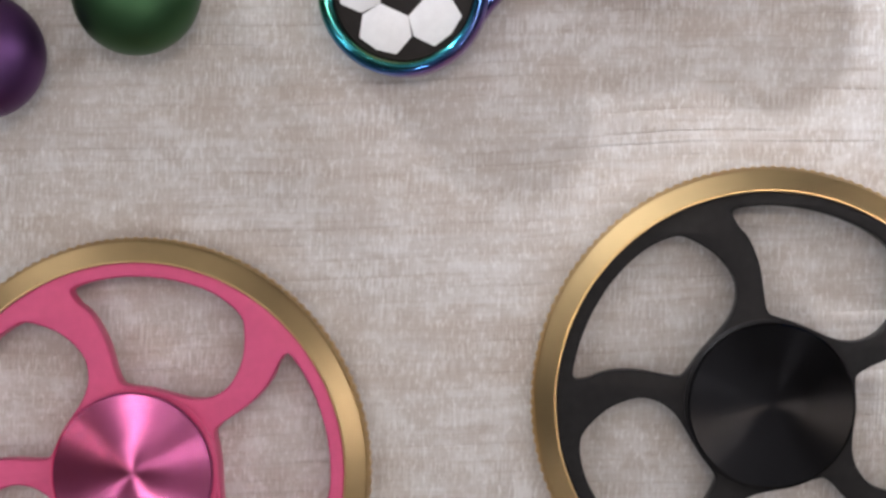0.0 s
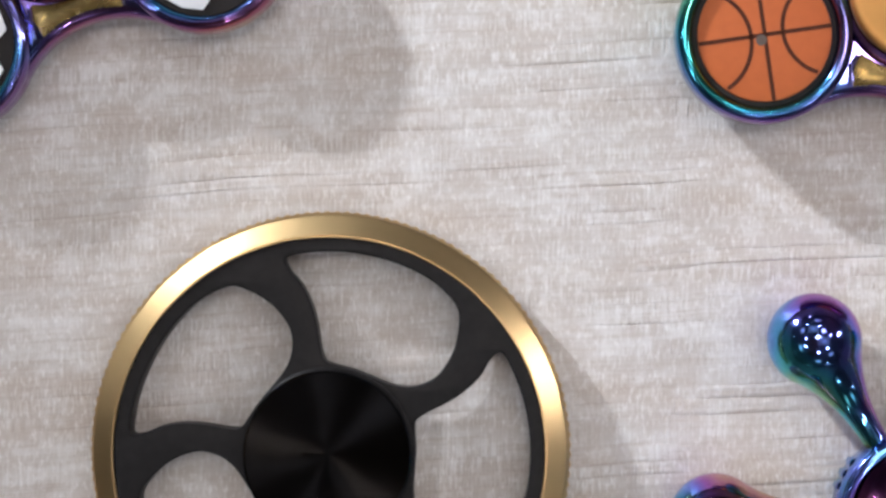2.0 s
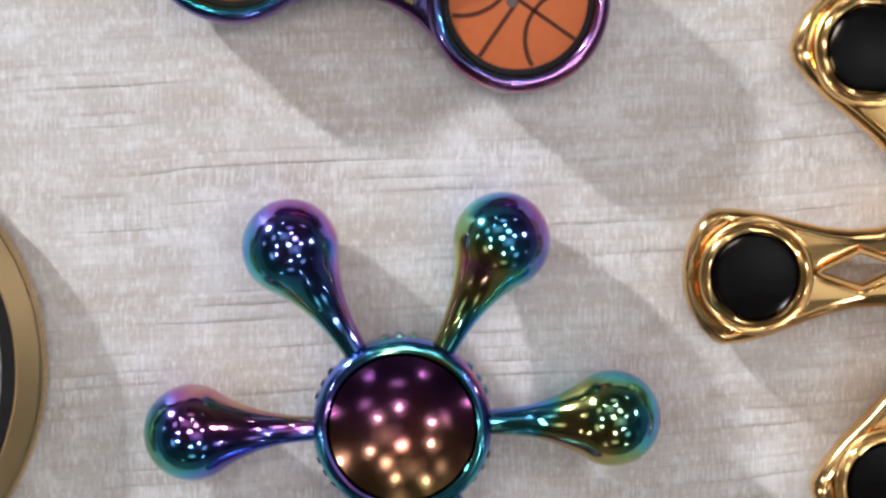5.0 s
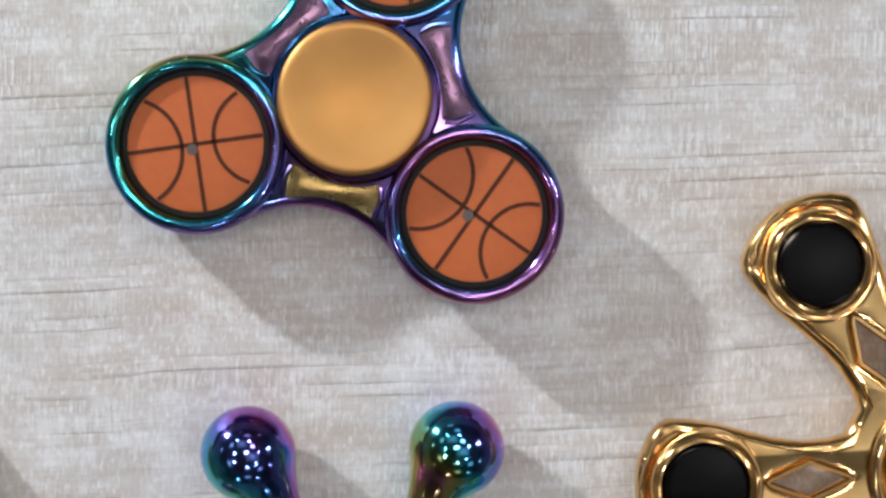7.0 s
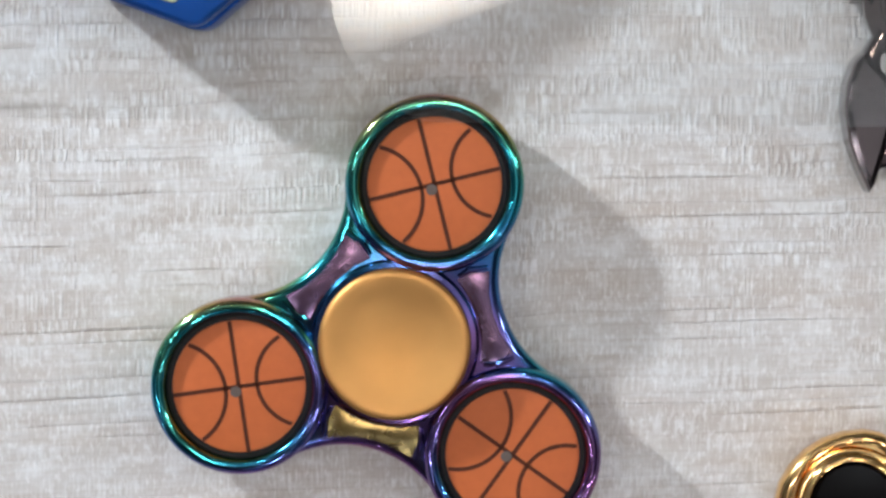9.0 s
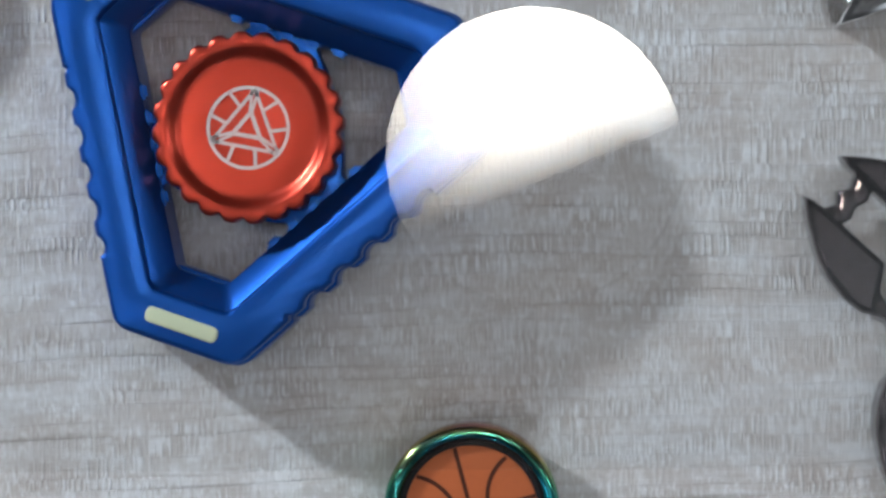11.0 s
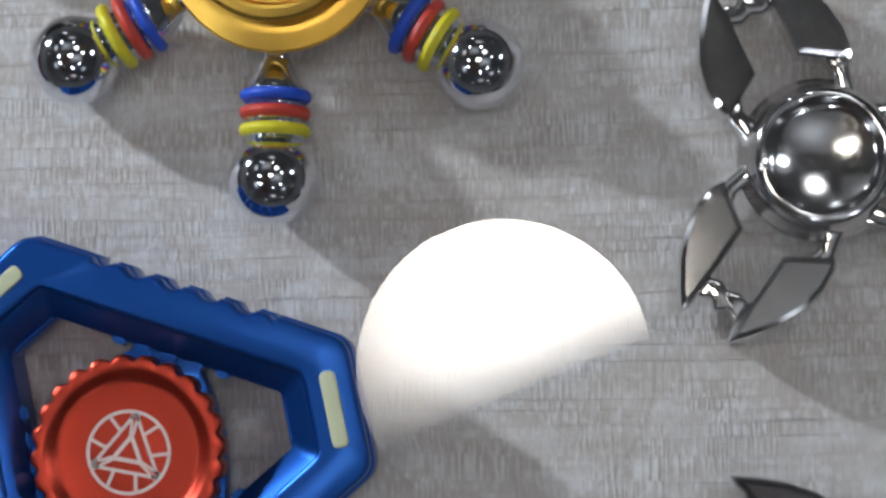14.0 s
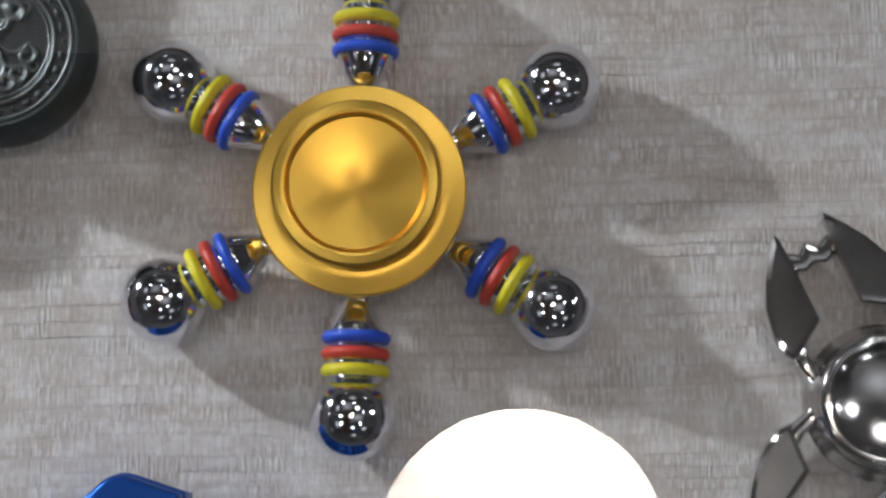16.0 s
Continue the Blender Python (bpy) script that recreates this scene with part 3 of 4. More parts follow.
def basketball_spinner(x, y, angles):
    sp = thing("fidget_spinner", x, y, "rainbow three-lobed fidget spinner with orange basketball discs", "fidget spinner", turn=angles[0])
    tri_body(sp)
    finger_cap(sp, ORANGE_SATIN, "satin orange-gold concave finger cap")
    for k, grain in enumerate(angles[1:]):
        px, py = turn2([(LOBE, 0)], 120 * k)[0]
        at = Matrix.Translation((px, py, -0.75)) @ Matrix.Rotation(radians(grain - angles[0]), 4, "Z")
        disc = part("basketball_disc", turned_on_axis([(0, 3), (10.9, 3), (10.9, 8.4), (10.6, 8.7), (10.0, 8.75), (0, 8.75)], 64, m=at), BLACK_PRINT, sp, "black-edged basketball disc")
        face = turned_on_axis([(9.85, 8.75), (9.8, 8.9), (9.4, 9.0), (5, 9.08), (0, 9.1)], 64, m=at)
        part("printed_face", face, ORANGE_PRINT, disc, "orange basketball print")
        seams = [[(-9.79, 0), (0, 0), (9.79, 0)], [(0, -9.79), (0, 0), (0, 9.79)],
                 arc(-9.9, 0, 7.9, -88, 88, 90), arc(9.85, 0, 7.15, 92, 268, 90)]
        for line in seams:
            line = [(u, v) for u, v in line if u * u + v * v < 9.8 ** 2]
            bm = ribbon(line, 0.62, 9.02, 0.1)
            bm.transform(at)
            part("seam", bm, SEAM_PRINT, disc, "thin dark ball seam")
        hub = turned_on_axis([(0.9, 9.05), (0.8, 9.14), (0, 9.15)], 16, m=at @ Matrix.Translation((-0.6, -0.7, 0)))
        part("centre_mark", hub, MARK_GREY, disc, "small grey centre mark")
    return sp


A = math.degrees(math.atan2(63.4 - 70.4, 64.2 - 87.7))
basketball_spinner(87.2, 70.2, (A, 8.6, -34.7, 14.3))


def soccer_spinner(x, y, turn):
    sp = thing("fidget_spinner", x, y, "rainbow three-lobed fidget spinner with black and white football discs", "fidget spinner", turn=turn)
    tri_body(sp)
    finger_cap(sp, ORANGE_SATIN, "satin orange-gold concave finger cap")
    for k in range(3):
        px, py = turn2([(LOBE, 0)], 120 * k)[0]
        at = Matrix.Translation((px, py, -0.75)) @ Matrix.Rotation(radians(-turn - 112 + 5 * k), 4, "Z")
        disc = part("football_disc", turned_on_axis([(0, 3), (10.9, 3), (10.9, 8.4), (10.6, 8.8), (5, 8.95), (0, 9.0)], 64, m=at), BLACK_PRINT, sp, "black football disc")
        for j in range(5):
            hexa = [(3.25, -2.35), (3.25, 2.35), (5.9, 4.1), (9.3, 3.1), (9.9, 0), (9.3, -3.1), (5.9, -4.1)]
            bm = plate([turn2(rounded(hexa, 0.35, 2), 72 * j)], 8.86, 9.12, 0.05, 1)
            bm.transform(at)
            part("white_patch", bm, WHITE_PRINT, disc, "white football patch")
    return sp


# lobes at (-57.3, 61.9) and (-20.1, 76.5); the third lies further back
SX, SY = (-57.3 - 20.1) / 2, (61.9 + 76.5) / 2
DX, DY = -20.1 + 57.3, 76.5 - 61.9
DL = math.hypot(DX, DY)
SCX, SCY = SX - DY / DL * DL / (2 * math.sqrt(3)), SY + DX / DL * DL / (2 * math.sqrt(3))
# out of view: a copy added only for the shadow it casts at the left
soccer_spinner(-29.5, 186.0, -12)
soccer_spinner(SCX, SCY, math.degrees(math.atan2(61.9 - SCY, -57.3 - SCX)))


def ball_arm(length, ball, neck, inner, z):
    """A teardrop arm along +x with a ball at its end."""
    prof = []
    for i in range(19):
        a = math.pi * i / 18
        if a < 2.35:
            prof.append((ball * math.sin(a), length + ball * math.cos(a)))
    r0, x0 = prof[-1]
    for i in range(1, 13):
        t = i / 12
        prof.append((neck + (r0 - neck) * (1 - t) ** 2.6, x0 + (inner - x0) * t))
    prof.append((0, inner))
    return turned_on_axis(prof, 48, m=Matrix.Translation((0, 0, z)) @ Matrix.Rotation(radians(90), 4, "Y"))


def rainbow_ball_spinner(x, y, turn):
    sp = thing("fidget_spinner", x, y, "rainbow mirror-finished fidget spinner with six ball-ended arms", "fidget spinner", turn=turn)
    for k in range(6):
        bm = ball_arm(30.4, 7.0, 1.8, 11.0, 7.0)
        bm.transform(Matrix.Rotation(radians(60 * k), 4, "Z"))
        part("arm", bm, RAINBOW_BALL, sp, "teardrop arm with a mirror ball end", 60)
    part("hub", turned_on_axis([(0, 2), (11.8, 2), (12.8, 3.5), (12.9, 8.6), (12.3, 9.8), (11.5, 10.2), (10.9, 10.0), (10.5, 6.4), (0, 6.3)], 72), RAINBOW_BALL, sp, "rainbow hub ring", 50)
    dish = [(10.5, 9.4)] + [(10.4 * (1 - i / 10), 9.9 - 3.3 * (1 - (1 - i / 10) ** 2)) for i in range(11)]
    part("dish", turned_on_axis(dish, 72), BRONZE_DISH, sp, "concave mirror finger dish", 80)
    for k in range(6):
        for da in (-9, 0, 9):
            bm = box(12.0, 13.3, -0.8, 0.8, 3.6, 7.4, 0.35)
            bm.transform(Matrix.Rotation(radians(60 * k + 30 + da), 4, "Z"))
            part("lug", bm, RAINBOW_BALL, sp)
    part("foot_cap", turned_on_axis([(0, 0), (9, 0), (9.5, 0.6), (9, 2.2), (0, 2.2)], 40), RAINBOW_BALL, sp)


rainbow_ball_spinner(88.2, -7.4, 2.0)


def gold_spinner(x, y, turn):
    sp = thing("fidget_spinner", x, y, "polished gold fidget spinner with six black-tipped arms", "fidget spinner", turn=turn)
    half = [(13.4, 7.75), (15.2, 6.3), (18, 5.7), (22, 5.7), (26, 6.4), (30, 7.6), (34, 8.9), (38, 9.7), (41.2, 9.9), (42.6, 9.3), (44.3, 7.4), (45.7, 4.6), (46.4, 1.6)]
    loop = []
    for k in range(6):
        arm = [(px, -py) for px, py in half] + [(px, py) for px, py in reversed(half)]
        loop += turn2(arm[1:-1], 60 * k)
    holes = []
    for k in range(6):
        holes.append(turn2(rounded([(14.9, 0), (21.0, 2.3), (27.2, 0), (21.0, -2.3)], 0.5, 2), 60 * k))
    part("body", plate([loop] + holes, 2.0, 6.9, 1.5, 4), GOLD, sp, "gold plated arms", 40)
    for k in range(6):
        at = Matrix.Rotation(radians(60 * k), 4, "Z") @ Matrix.Translation((36.4, 0, 0))
        # raised lip round the arm's edge
        lip = [(px, py) for px, py in half[1:]]
        for s in (1, -1):
            pts = [(px - 0.7, s * (py - 1.55), 6.95) for px, py in lip]
            bm = tube(pts, [0.2] + [0.38] * (len(pts) - 2) + [0.35], seg=8)
            bm.transform(Matrix.Rotation(radians(60 * k), 4, "Z"))
            part("edge_lip", bm, GOLD, sp)
        ring = part("socket", turned_on_axis([(6.2, 4), (6.25, 7.9), (6.6, 8.3), (7.1, 8.2), (7.5, 7.7), (7.9, 7.9), (8.3, 7.8), (8.6, 7.1), (8.6, 4), (6.2, 4)], 56, m=at), GOLD, sp, "gold ring socket", 50)
        part("black_disc", turned_on_axis([(0, 4), (6.2, 4), (6.2, 7.5), (5.9, 7.9), (5.2, 8.0), (0, 8.0)], 48, m=at), BLACK_GLOSS, ring, "glossy black end disc")
        dia = rounded([(14.3, 0), (21.0, 2.75), (27.8, 0), (21.0, -2.75)], 0.5, 2)
        bm = tube([(px, py, 7.15) for px, py in dia], 0.45, closed=True, seg=6)
        bm.transform(Matrix.Rotation(radians(60 * k), 4, "Z"))
        part("diamond_frame", bm, GOLD, sp)
    part("hub", turned_on_axis([(13.0, 5), (12.6, 8.2), (11.8, 9.0), (10.8, 9.0), (10.2, 8.4), (0, 8.0)], 72), GOLD, sp, "gold hub ring", 50)
    part("cap", turned_on_axis([(9.8, 7.5), (10.3, 10.2), (9.8, 10.9), (5, 10.3), (0, 10.0)], 72), GOLD, sp, "gold concave finger cap", 60)
    part("foot_cap", turned_on_axis([(0, 0), (9, 0), (9.5, 0.6), (9, 2.6), (0, 2.6)], 40), GOLD, sp)


gold_spinner(175.2, 16.6, 183.6)


def hexagon(long_d, short_d):
    """A triangle with cut corners: short sides at 0, 120, 240 degrees, long sides at 60, 180, 300."""
    pts = []
    for k in range(6):
        a, b = radians(60 * k), radians(60 * k + 60)
        da, db = (short_d, long_d) if k % 2 == 0 else (long_d, short_d)
        det = math.cos(a) * math.sin(b) - math.sin(a) * math.cos(b)
        pts.append(((da * math.sin(b) - db * math.sin(a)) / det, (db * math.cos(a) - da * math.cos(b)) / det))
    return pts


def ring_of(steps):
    """A closed band through cut-corner triangles of the given sizes and heights."""
    bm = bmesh.new()
    rings = []
    for long_d, short_d, z in steps:
        rings.append([bm.verts.new((px, py, z)) for px, py in rounded(hexagon(long_d, short_d), 2.0, 4)])
    n = len(rings[0])
    for a, b in zip(rings, rings[1:] + rings[:1]):
        for i in range(n):
            bm.faces.new((a[i], a[(i + 1) % n], b[(i + 1) % n], b[i]))
    bmesh.ops.recalc_face_normals(bm, faces=bm.faces)
    return bm


def scalloped(long_d, short_d, depth):
    """The same outline with thumb notches bitten out of the long sides."""
    base = rounded(hexagon(long_d, short_d), 4.0, 5)
    out = []
    n = len(base)
    for i in range(n):
        p, q = Vector(base[i]), Vector(base[(i + 1) % n])
        out.append(tuple(p))
        if (q - p).length > 25:
            for s in range(1, 120):
                f = s / 120
                u = f * 2 - 1
                w = p.lerp(q, f)
                if abs(u) < 0.62:
                    cell = (u / 0.62 * 2.5) % 1.0
                    bite = depth * (math.sin(math.pi * min(1, cell / 0.62)) ** 0.6 if cell < 0.62 else 0)
                    w = w - Vector(((p + q) / 2).normalized()) * bite
                out.append(tuple(w))
    return out


def blue_spinner(x, y, turn):
    sp = thing("fidget_spinner", x, y, "blue triangular metal fidget spinner with a red scalloped hub", "fidget spinner", turn=turn)
    lower = scalloped(25.7, 34.3, 1.1)
    part("frame_base", plate([lower, rounded(hexagon(18.2, 26.4), 2.0, 4)], 1.4, 8.9, 0.5), BLUE, sp, "blue notched frame base", 20)
    part("frame", plate([scalloped(25.2, 34.0, 0.9), rounded(hexagon(18.5, 26.7), 2.0, 4)], 8.9, 13.4, 1.0, 2), BLUE, sp, "blue anodised top frame", 30)
    part("inner_slope", ring_of([(18.9, 27.1, 12.7), (18.4, 26.6, 12.3), (15.3, 23.5, 9.7), (15.0, 23.2, 9.2), (15.0, 23.2, 1.6), (19.6, 27.8, 1.6), (19.6, 27.8, 12.2)]), BLUE, sp, "blue sloping inner wall", 24)
    mid = rounded(hexagon(15.6, 23.8), 2.0, 4)
    hole = rounded([(22.6, 4.6), (22.6, -4.6), (11.4, -10.6), (12.4, -6.5), (13.2, 0), (12.4, 6.5), (11.4, 10.6)], 1.2, 3)
    part("inner_plate", plate([mid] + [turn2(hole, 120 * k) for k in range(3)], 3.2, 7.8, 0.4), BLUE, sp, "blue inner bearing plate", 20)
    for k in range(3):
        slot = rounded([(29.2, -5.6), (31.6, -5.6), (31.6, 5.6), (29.2, 5.6)], 1.25, 5)
        part("glow_bar", plate([turn2(slot, 120 * k)], 12.4, 13.65, 0.25, 2), IVORY, sp, "pale ivory resin inlay bar")
        for j in range(5):
            bm = box(14.2, 16.0, -10 + 4 * j, -7.4 + 4 * j, 6.4, 9.5, 0.5)
            bm.transform(Matrix.Rotation(radians(120 * k + 60), 4, "Z"))
            part("inner_ridge", bm, BLUE, sp)
    teeth = lambda r, z, a: -0.8 * (0.5 + 0.5 * math.cos(24 * a)) ** 2 if r > 13.0 else 0.0
    wheel = [(0, 8), (13.4, 8), (14.1, 9), (14.1, 13.3), (13.8, 13.7), (13.2, 13.9), (12.3, 13.9), (11.7, 13.7), (11.0, 12.9), (10.4, 12.45), (9.8, 12.35), (5, 12.45), (0, 12.5)]
    part("hub_wheel", turned_on_axis(wheel, 240, teeth), RED, sp, "red anodised scalloped hub", 35)
    part("foot_cap", turned_on_axis([(0, 0), (11.5, 0), (12, 0.6), (11, 5.2), (0, 5.2)], 48), RED, sp)
    z = 12.5
    badge = part("emblem", ribbon(arc(0, 0, 5.9, 0, 360, 64), 0.5, z, 0.06), ETCH, sp, "pale etched ring emblem")
    for r, w in ((2.35, 0.62), (5.7, 0.5)):
        tri = [(r * math.cos(radians(a)), r * math.sin(radians(a))) for a in (68, 188, 308, 68)]
        for p, q in zip(tri, tri[1:]):
            part("emblem_line", ribbon([p, q], w, z, 0.06), ETCH, badge)
    for k in range(3):
        tip, mid_a = 68 + 120 * k, 128 + 120 * k
        for o in (-5, 5):
            part("emblem_line", ribbon([turn2([(2.4, o * 0.03)], tip)[0], turn2([(5.6, o * 0.09)], tip)[0]], 0.42, z, 0.06), ETCH, badge)
        for o in (-1, 1):
            part("emblem_line", ribbon([turn2([(2.95, 1.6 * o)], mid_a)[0], turn2([(5.5, 2.15 * o)], mid_a)[0]], 0.5, z, 0.06), ETCH, badge)


blue_spinner(60.9, 150.7, 10.6)


def ring_arm_spinner(x, y, turn):
    sp = thing("fidget_spinner", x, y, "gold and chrome fidget spinner with six rubber-ringed ball arms", "fidget spinner", turn=turn)
    zc = 6.75
    flat = Matrix.Translation((0, 0, zc)) @ Matrix.Rotation(radians(90), 4, "Y")
    for k in range(6):
        spin = Matrix.Rotation(radians(60 * k), 4, "Z")
        rod = [(0, 10), (1.5, 10), (1.5, 15.2), (1.9, 16.2), (1.9, 17.0), (2.4, 17.6), (4.3, 21.3), (4.5, 22.0), (4.5, 23.2), (3.9, 23.5), (3.9, 24.0), (4.5, 24.4), (4.5, 26.0),
               (3.9, 26.3), (3.9, 26.8), (4.5, 27.2), (4.6, 28.6), (3.4, 29.3), (2.6, 30.0)]
        arm = part("arm", turned_on_axis(rod, 40, m=spin @ flat), CHROME, sp, "chrome turned arm", 30)
        ball = bmesh.new()
        bmesh.ops.create_uvsphere(ball, u_segments=40, v_segments=24, radius=6.7)
        ball.transform(spin @ Matrix.Translation((34.9, 0, zc)))
        part("ball", ball, CHROME, arm, "mirror chrome ball")
        for d, mat, col in ((22.7, RUBBER_BLUE, "blue"), (25.2, RUBBER_RED, "red"), (27.8, RUBBER_YELLOW, "yellow")):
            tor = turned_on_axis([(4.4 + 0.95 * math.cos(2 * math.pi * i / 12), d + 0.95 * math.sin(2 * math.pi * i / 12)) for i in range(13)], 40, m=spin @ flat)
            part("rubber_ring", tor, mat, arm, f"{col} rubber ring")
    part("flange", turned_on_axis([(0, 7.6), (14, 7.6), (16.0, 8.3), (16.6, 9.0), (16.6, 9.7), (16.35, 10.05), (15.2, 10.25), (14.2, 10.43), (13.2, 10.6), (0, 10.6)], 120), GOLD_TURNED, sp, "gold anodised flange", 25)
    part("cap", turned_on_axis([(11.6, 10.5), (11.8, 13.6), (12.7, 14.4), (13.0, 14.9), (12.9, 15.5), (12.5, 15.9), (11.4, 16.2), (10.9, 16.1), (10.6, 15.7), (10.2, 15.3), (5, 14.4), (0, 14.0)], 120), GOLD_TURNED, sp, "gold concave finger cap", 25)
    part("core", turned_on_axis([(0, 0), (12, 0), (13, 1), (13, 7.7), (0, 7.7)], 64), GOLD_TURNED, sp)


ring_arm_spinner(83.0, 225.4, 27.8)


def claw_spinner(x, y, turn, mat, colour):
    sp = thing("fidget_spinner", x, y, f"{colour} metal fidget spinner with three pairs of claws", "fidget spinner", turn=turn, group="claw spinners")
    claw = [(10.9, 9.9), (12.6, 10.9), (16, 11.2), (20, 10.5), (24, 8.7), (27.5, 6.4), (30.5, 4.0), (29.0, 3.5), (24, 3.3), (15.2, 3.3), (13.2, 6.4)]
    for k in range(3):
        for s in (1, -1):
            pts = [(px, s * py) for px, py in (claw if s > 0 else claw[::-1])]
            body = plate([turn2(pts, 120 * k)], 2.0, 9.0, 1.0, 1)
            part("claw", body, mat, sp, f"{colour} curved claw", 14)
            neck = rounded([(7.5, 4.4), (9.4, 6.6), (11.2, 7.2), (13.6, 6.4), (13.0, 9.6), (10.6, 9.6), (8.0, 8.9), (5.6, 8.6)], 1.0, 4)
            neck = [(px, s * py) for px, py in (neck if s > 0 else neck[::-1])]
            bm = plate([turn2(neck, 120 * k)], 3.2, 7.2, 0.6, 1)
            part("neck", bm, mat, sp)
        bridge = rounded([(23.6, -3.8), (27.2, -3.8), (25.9, -1.5), (27.4, 0), (25.9, 1.5), (27.2, 3.8), (23.6, 3.8), (22.9, 1.6), (23.6, 0), (22.9, -1.6)], 0.6, 3)
        part("bridge", plate([turn2(bridge, 120 * k)], 2.4, 6.6, 0.6, 2), mat, sp)
    part("hub", turned_on_axis([(0, 2), (10.6, 2), (12.0, 3.4), (12.1, 5.4), (11.2, 6.6), (10.9, 8.2), (10.2, 9.0), (0, 9.0)], 72), mat, sp, f"{colour} stepped hub", 35)
    part("dish", turned_on_axis([(10.0, 8.6), (10.4, 9.3), (10.3, 10.1), (9.8, 10.7), (9.1, 11.0), (8.4, 10.8), (7.9, 10.3)] + [(7.9 * (1 - i / 8), 10.3 - 1.0 * (1 - (1 - i / 8) ** 2)) for i in range(1, 9)], 72), mat, sp, "concave mirror finger dish", 60)
    part("foot_cap", turned_on_axis([(0, 0), (9, 0), (9.5, 0.6), (9, 2.2), (0, 2.2)], 40), mat, sp)


claw_spinner(162.1, 191.4, 113.7, CHROME_WORN, "silver chrome")
claw_spinner(167.0, 121.7, 136.6, GUNMETAL, "dark gunmetal")


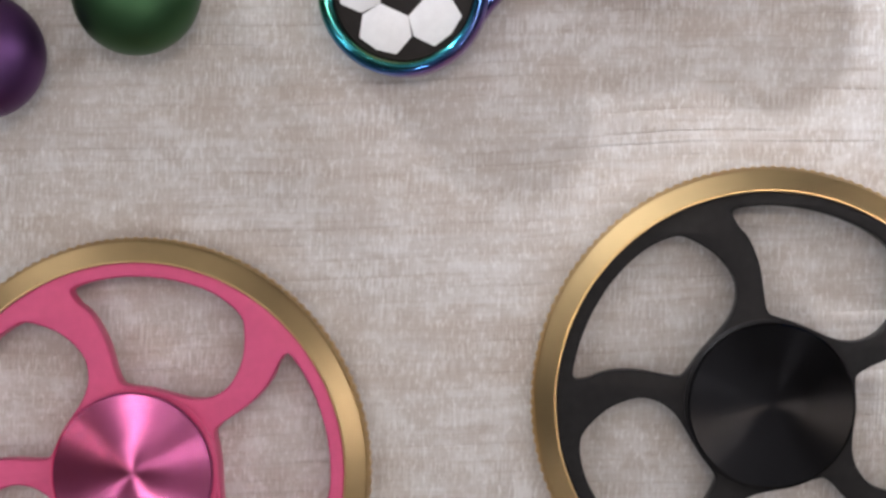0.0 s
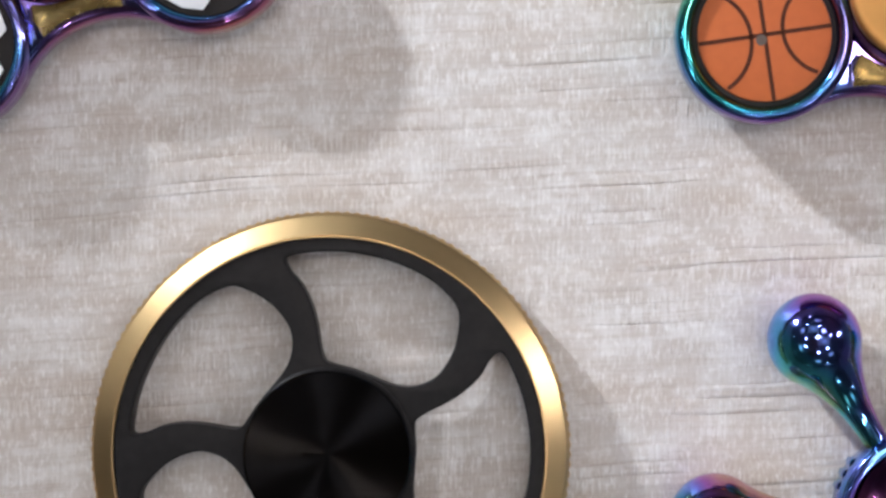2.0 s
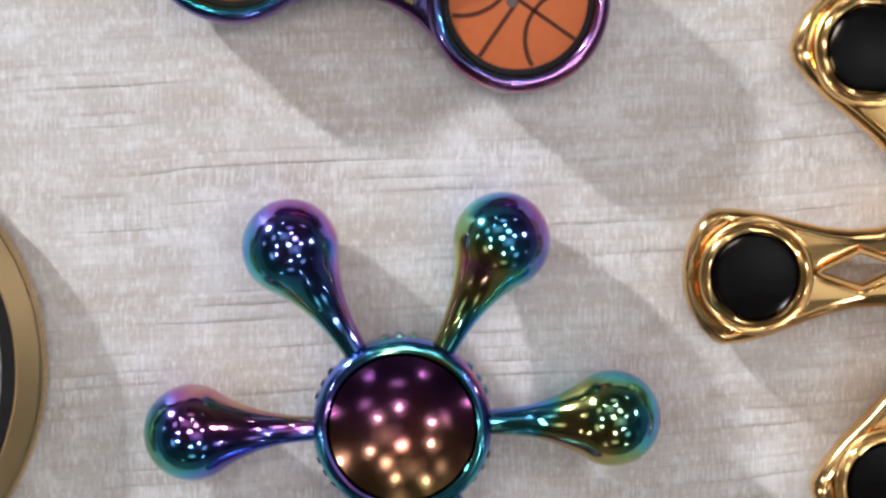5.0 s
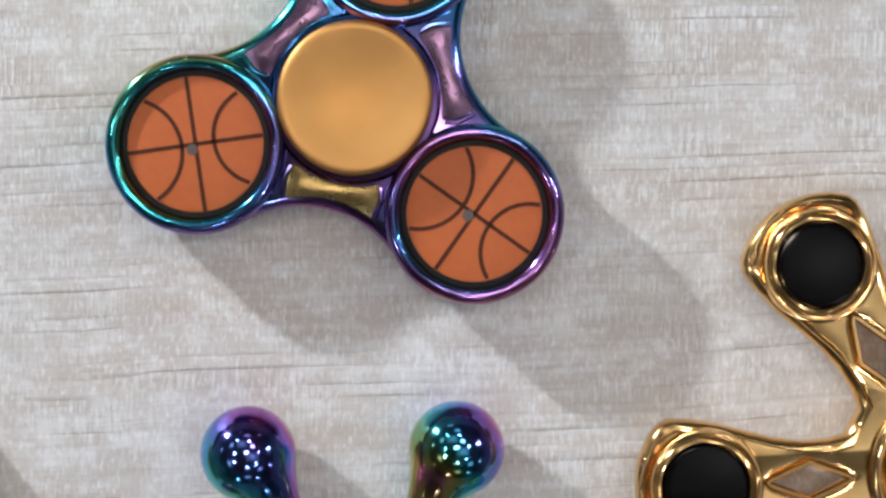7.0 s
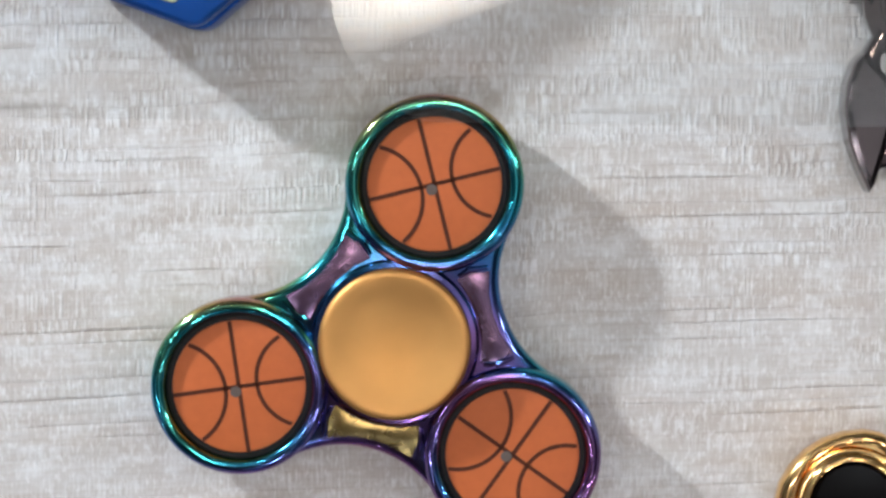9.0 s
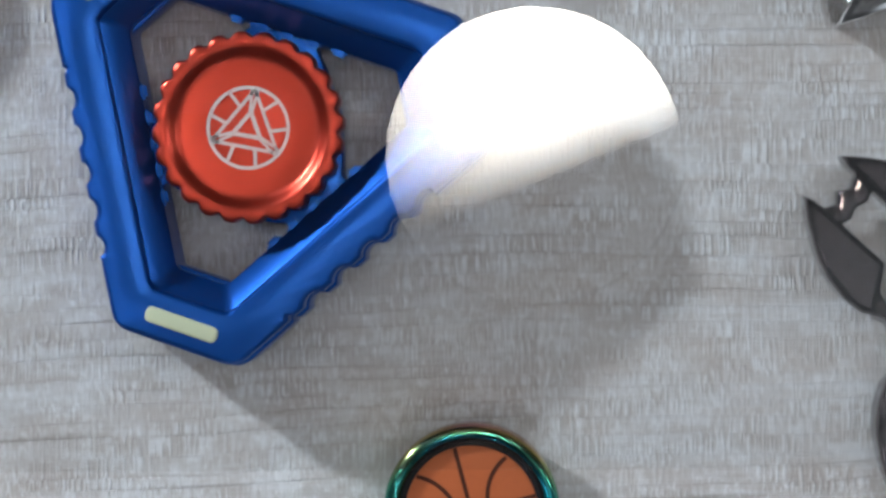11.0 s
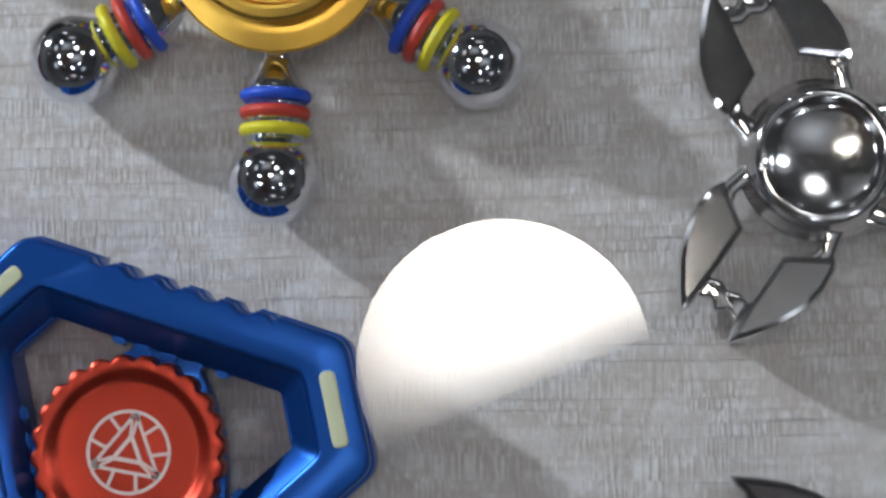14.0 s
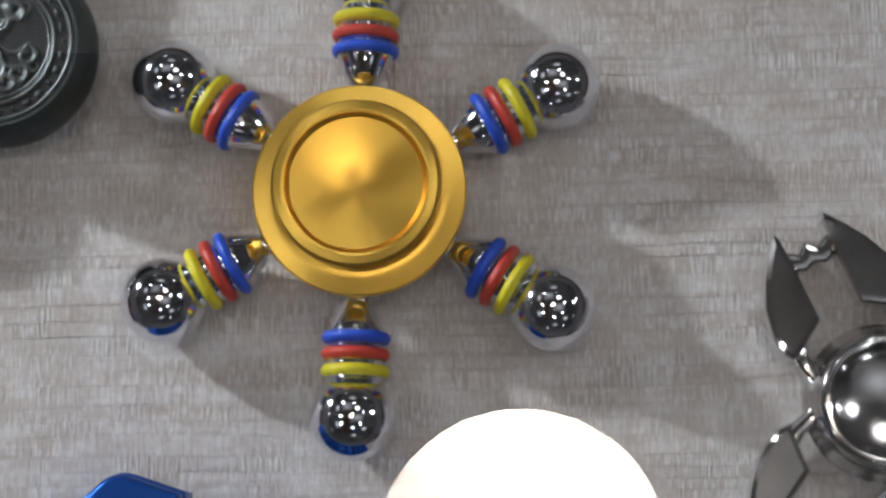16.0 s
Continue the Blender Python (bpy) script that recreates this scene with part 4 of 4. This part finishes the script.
def medallion_spinner(x, y):
    sp = thing("fidget_spinner", x, y, "dark pewter medallion fidget spinner with embossed scrollwork", "fidget spinner")
    part("foot_cap", turned_on_axis([(0, 0), (10, 0), (10.6, 0.7), (10, 5.4), (0, 5.4)], 48), PEWTER, sp)
    part("body", turned_on_axis([(0, 5), (13.9, 5), (15.0, 6.0), (15.4, 7.6), (15.4, 10.2), (15.1, 12.0), (14.3, 13.5), (13.5, 14.2), (13.0, 14.2), (12.8, 13.8), (0, 13.8)], 96), PEWTER, sp, "dark pewter disc", 35)
    # two lobes out of view, added to shade the table beside the disc
    for lx, ly in ((-30.5, -5.0), (-17.0, 27.0)):
        part("lobe", turned_on_axis([(0, 5), (13.9, 5), (15.0, 6.0), (15.4, 7.6), (15.4, 10.2), (15.1, 12.0), (14.3, 13.5), (13.5, 14.2), (0, 14.0)], 64, m=Matrix.Translation((lx, ly, 0))), PEWTER, sp, "unseen pewter lobe added for its shadow", 35)
    part("recess", turned_on_axis([(12.7, 13.82), (0, 13.86)], 72), PEWTER_DEEP, sp, "dark recessed ground")
    for r, w in ((12.4, 0.30), (9.8, 0.34), (9.0, 0.18)):
        part("ring_bead", tube([(px, py, 13.95) for px, py in arc(0, 0, r, 0, 354, 59)], w, closed=True, seg=8), PEWTER_BRIGHT, sp)
    for k in range(30):
        a = radians(12 * k)
        bm = bmesh.new()
        bmesh.ops.create_uvsphere(bm, u_segments=10, v_segments=6, radius=0.60)
        bm.transform(Matrix.Translation((11.1 * math.cos(a), 11.1 * math.sin(a), 13.9)) @ Matrix.Rotation(a, 4, "Z") @ Matrix.Diagonal((0.85, 1.25 if k % 3 else 0.7, 0.6, 1)))
        part("stud", bm, PEWTER, sp)
    rnd = random.Random(4)
    for k in range(9):
        # a stem from the middle that swells and curls into a hook, with a ringlet beside it
        a0 = 40 * k + rnd.uniform(-7, 7)
        sgn = 1 if k % 2 else -1
        long = rnd.uniform(0.9, 1.08)
        pts = []
        for i in range(15):
            f = i / 14
            ang = radians(a0 + sgn * 24 * math.sin(f * 3.1))
            pts.append(((0.8 + 5.2 * long * f) * math.cos(ang), (0.8 + 5.2 * long * f) * math.sin(ang)))
        hx, hy = pts[-1]
        for i in range(1, 20):
            f = i / 19
            q = 1.7 * (1 - 0.62 * f)
            ang = radians(a0 + sgn * (-90 + 400 * f))
            ox, oy = hx - sgn * 1.7 * math.cos(radians(a0 - 90)), hy - sgn * 1.7 * math.sin(radians(a0 - 90))
            pts.append((ox + q * math.cos(ang), oy + q * math.sin(ang)))
        rad = [0.26 + 0.2 * math.sin(math.pi * i / (len(pts) - 1)) for i in range(len(pts))]
        part("scroll", tube([(px, py, 14.0) for px, py in pts], rad, seg=8), PEWTER_BRIGHT, sp, "raised scroll")
        ra = radians(a0 + sgn * 27)
        part("ringlet", tube([(px, py, 13.95) for px, py in arc(7.6 * math.cos(ra), 7.6 * math.sin(ra), 0.75, 0, 330, 11)], 0.24, closed=True, seg=6), PEWTER_BRIGHT, sp)


medallion_spinner(26.3, 249.2)


def satin_ball_spinner(x, y):
    """Satin bead spinner: a green and a purple bead show, on arms from a hub."""
    sp = thing("fidget_spinner", x, y, "satin green and purple ball fidget spinner", "fidget spinner")
    for bx, by, r, mat, col in ((-98.7, 59.7, 10.0, GREEN_SATIN, "green"), (-122.0, 48.7, 9.6, PURPLE_SATIN, "purple")):
        dx, dy = bx - x, by - y
        a = math.atan2(dy, dx)
        ball = bmesh.new()
        bmesh.ops.create_uvsphere(ball, u_segments=48, v_segments=28, radius=r)
        ball.transform(Matrix.Translation((dx, dy, r * 0.86)) @ Matrix.Diagonal((1, 1, 0.86, 1)))
        bead = part("bead", ball, mat, sp, f"satin {col} metal bead")
        crease = [(dx + r * 1.0 * math.cos(t) * math.cos(a + 0.5), dy + r * 1.0 * math.cos(t) * math.sin(a + 0.5), r * 0.86 + r * 0.865 * math.sin(t)) for t in [0.2 + 0.12 * i for i in range(21)]]
        part("crease", tube(crease, 0.12, seg=6), mat, bead)
        part("arm", tube([(0, 0, 6), (dx * 0.5, dy * 0.5, 5.5), (dx * 0.8, dy * 0.8, 7)], [4, 2.6, 4], seg=14), CHROME_WORN, sp, "chrome arm")
    part("hub", turned_on_axis([(0, 0), (9, 0), (10, 2), (10, 8), (8.5, 9.5), (0, 9.2)], 48), CHROME_WORN, sp, "chrome hub")


satin_ball_spinner(-120.0, 74.4)
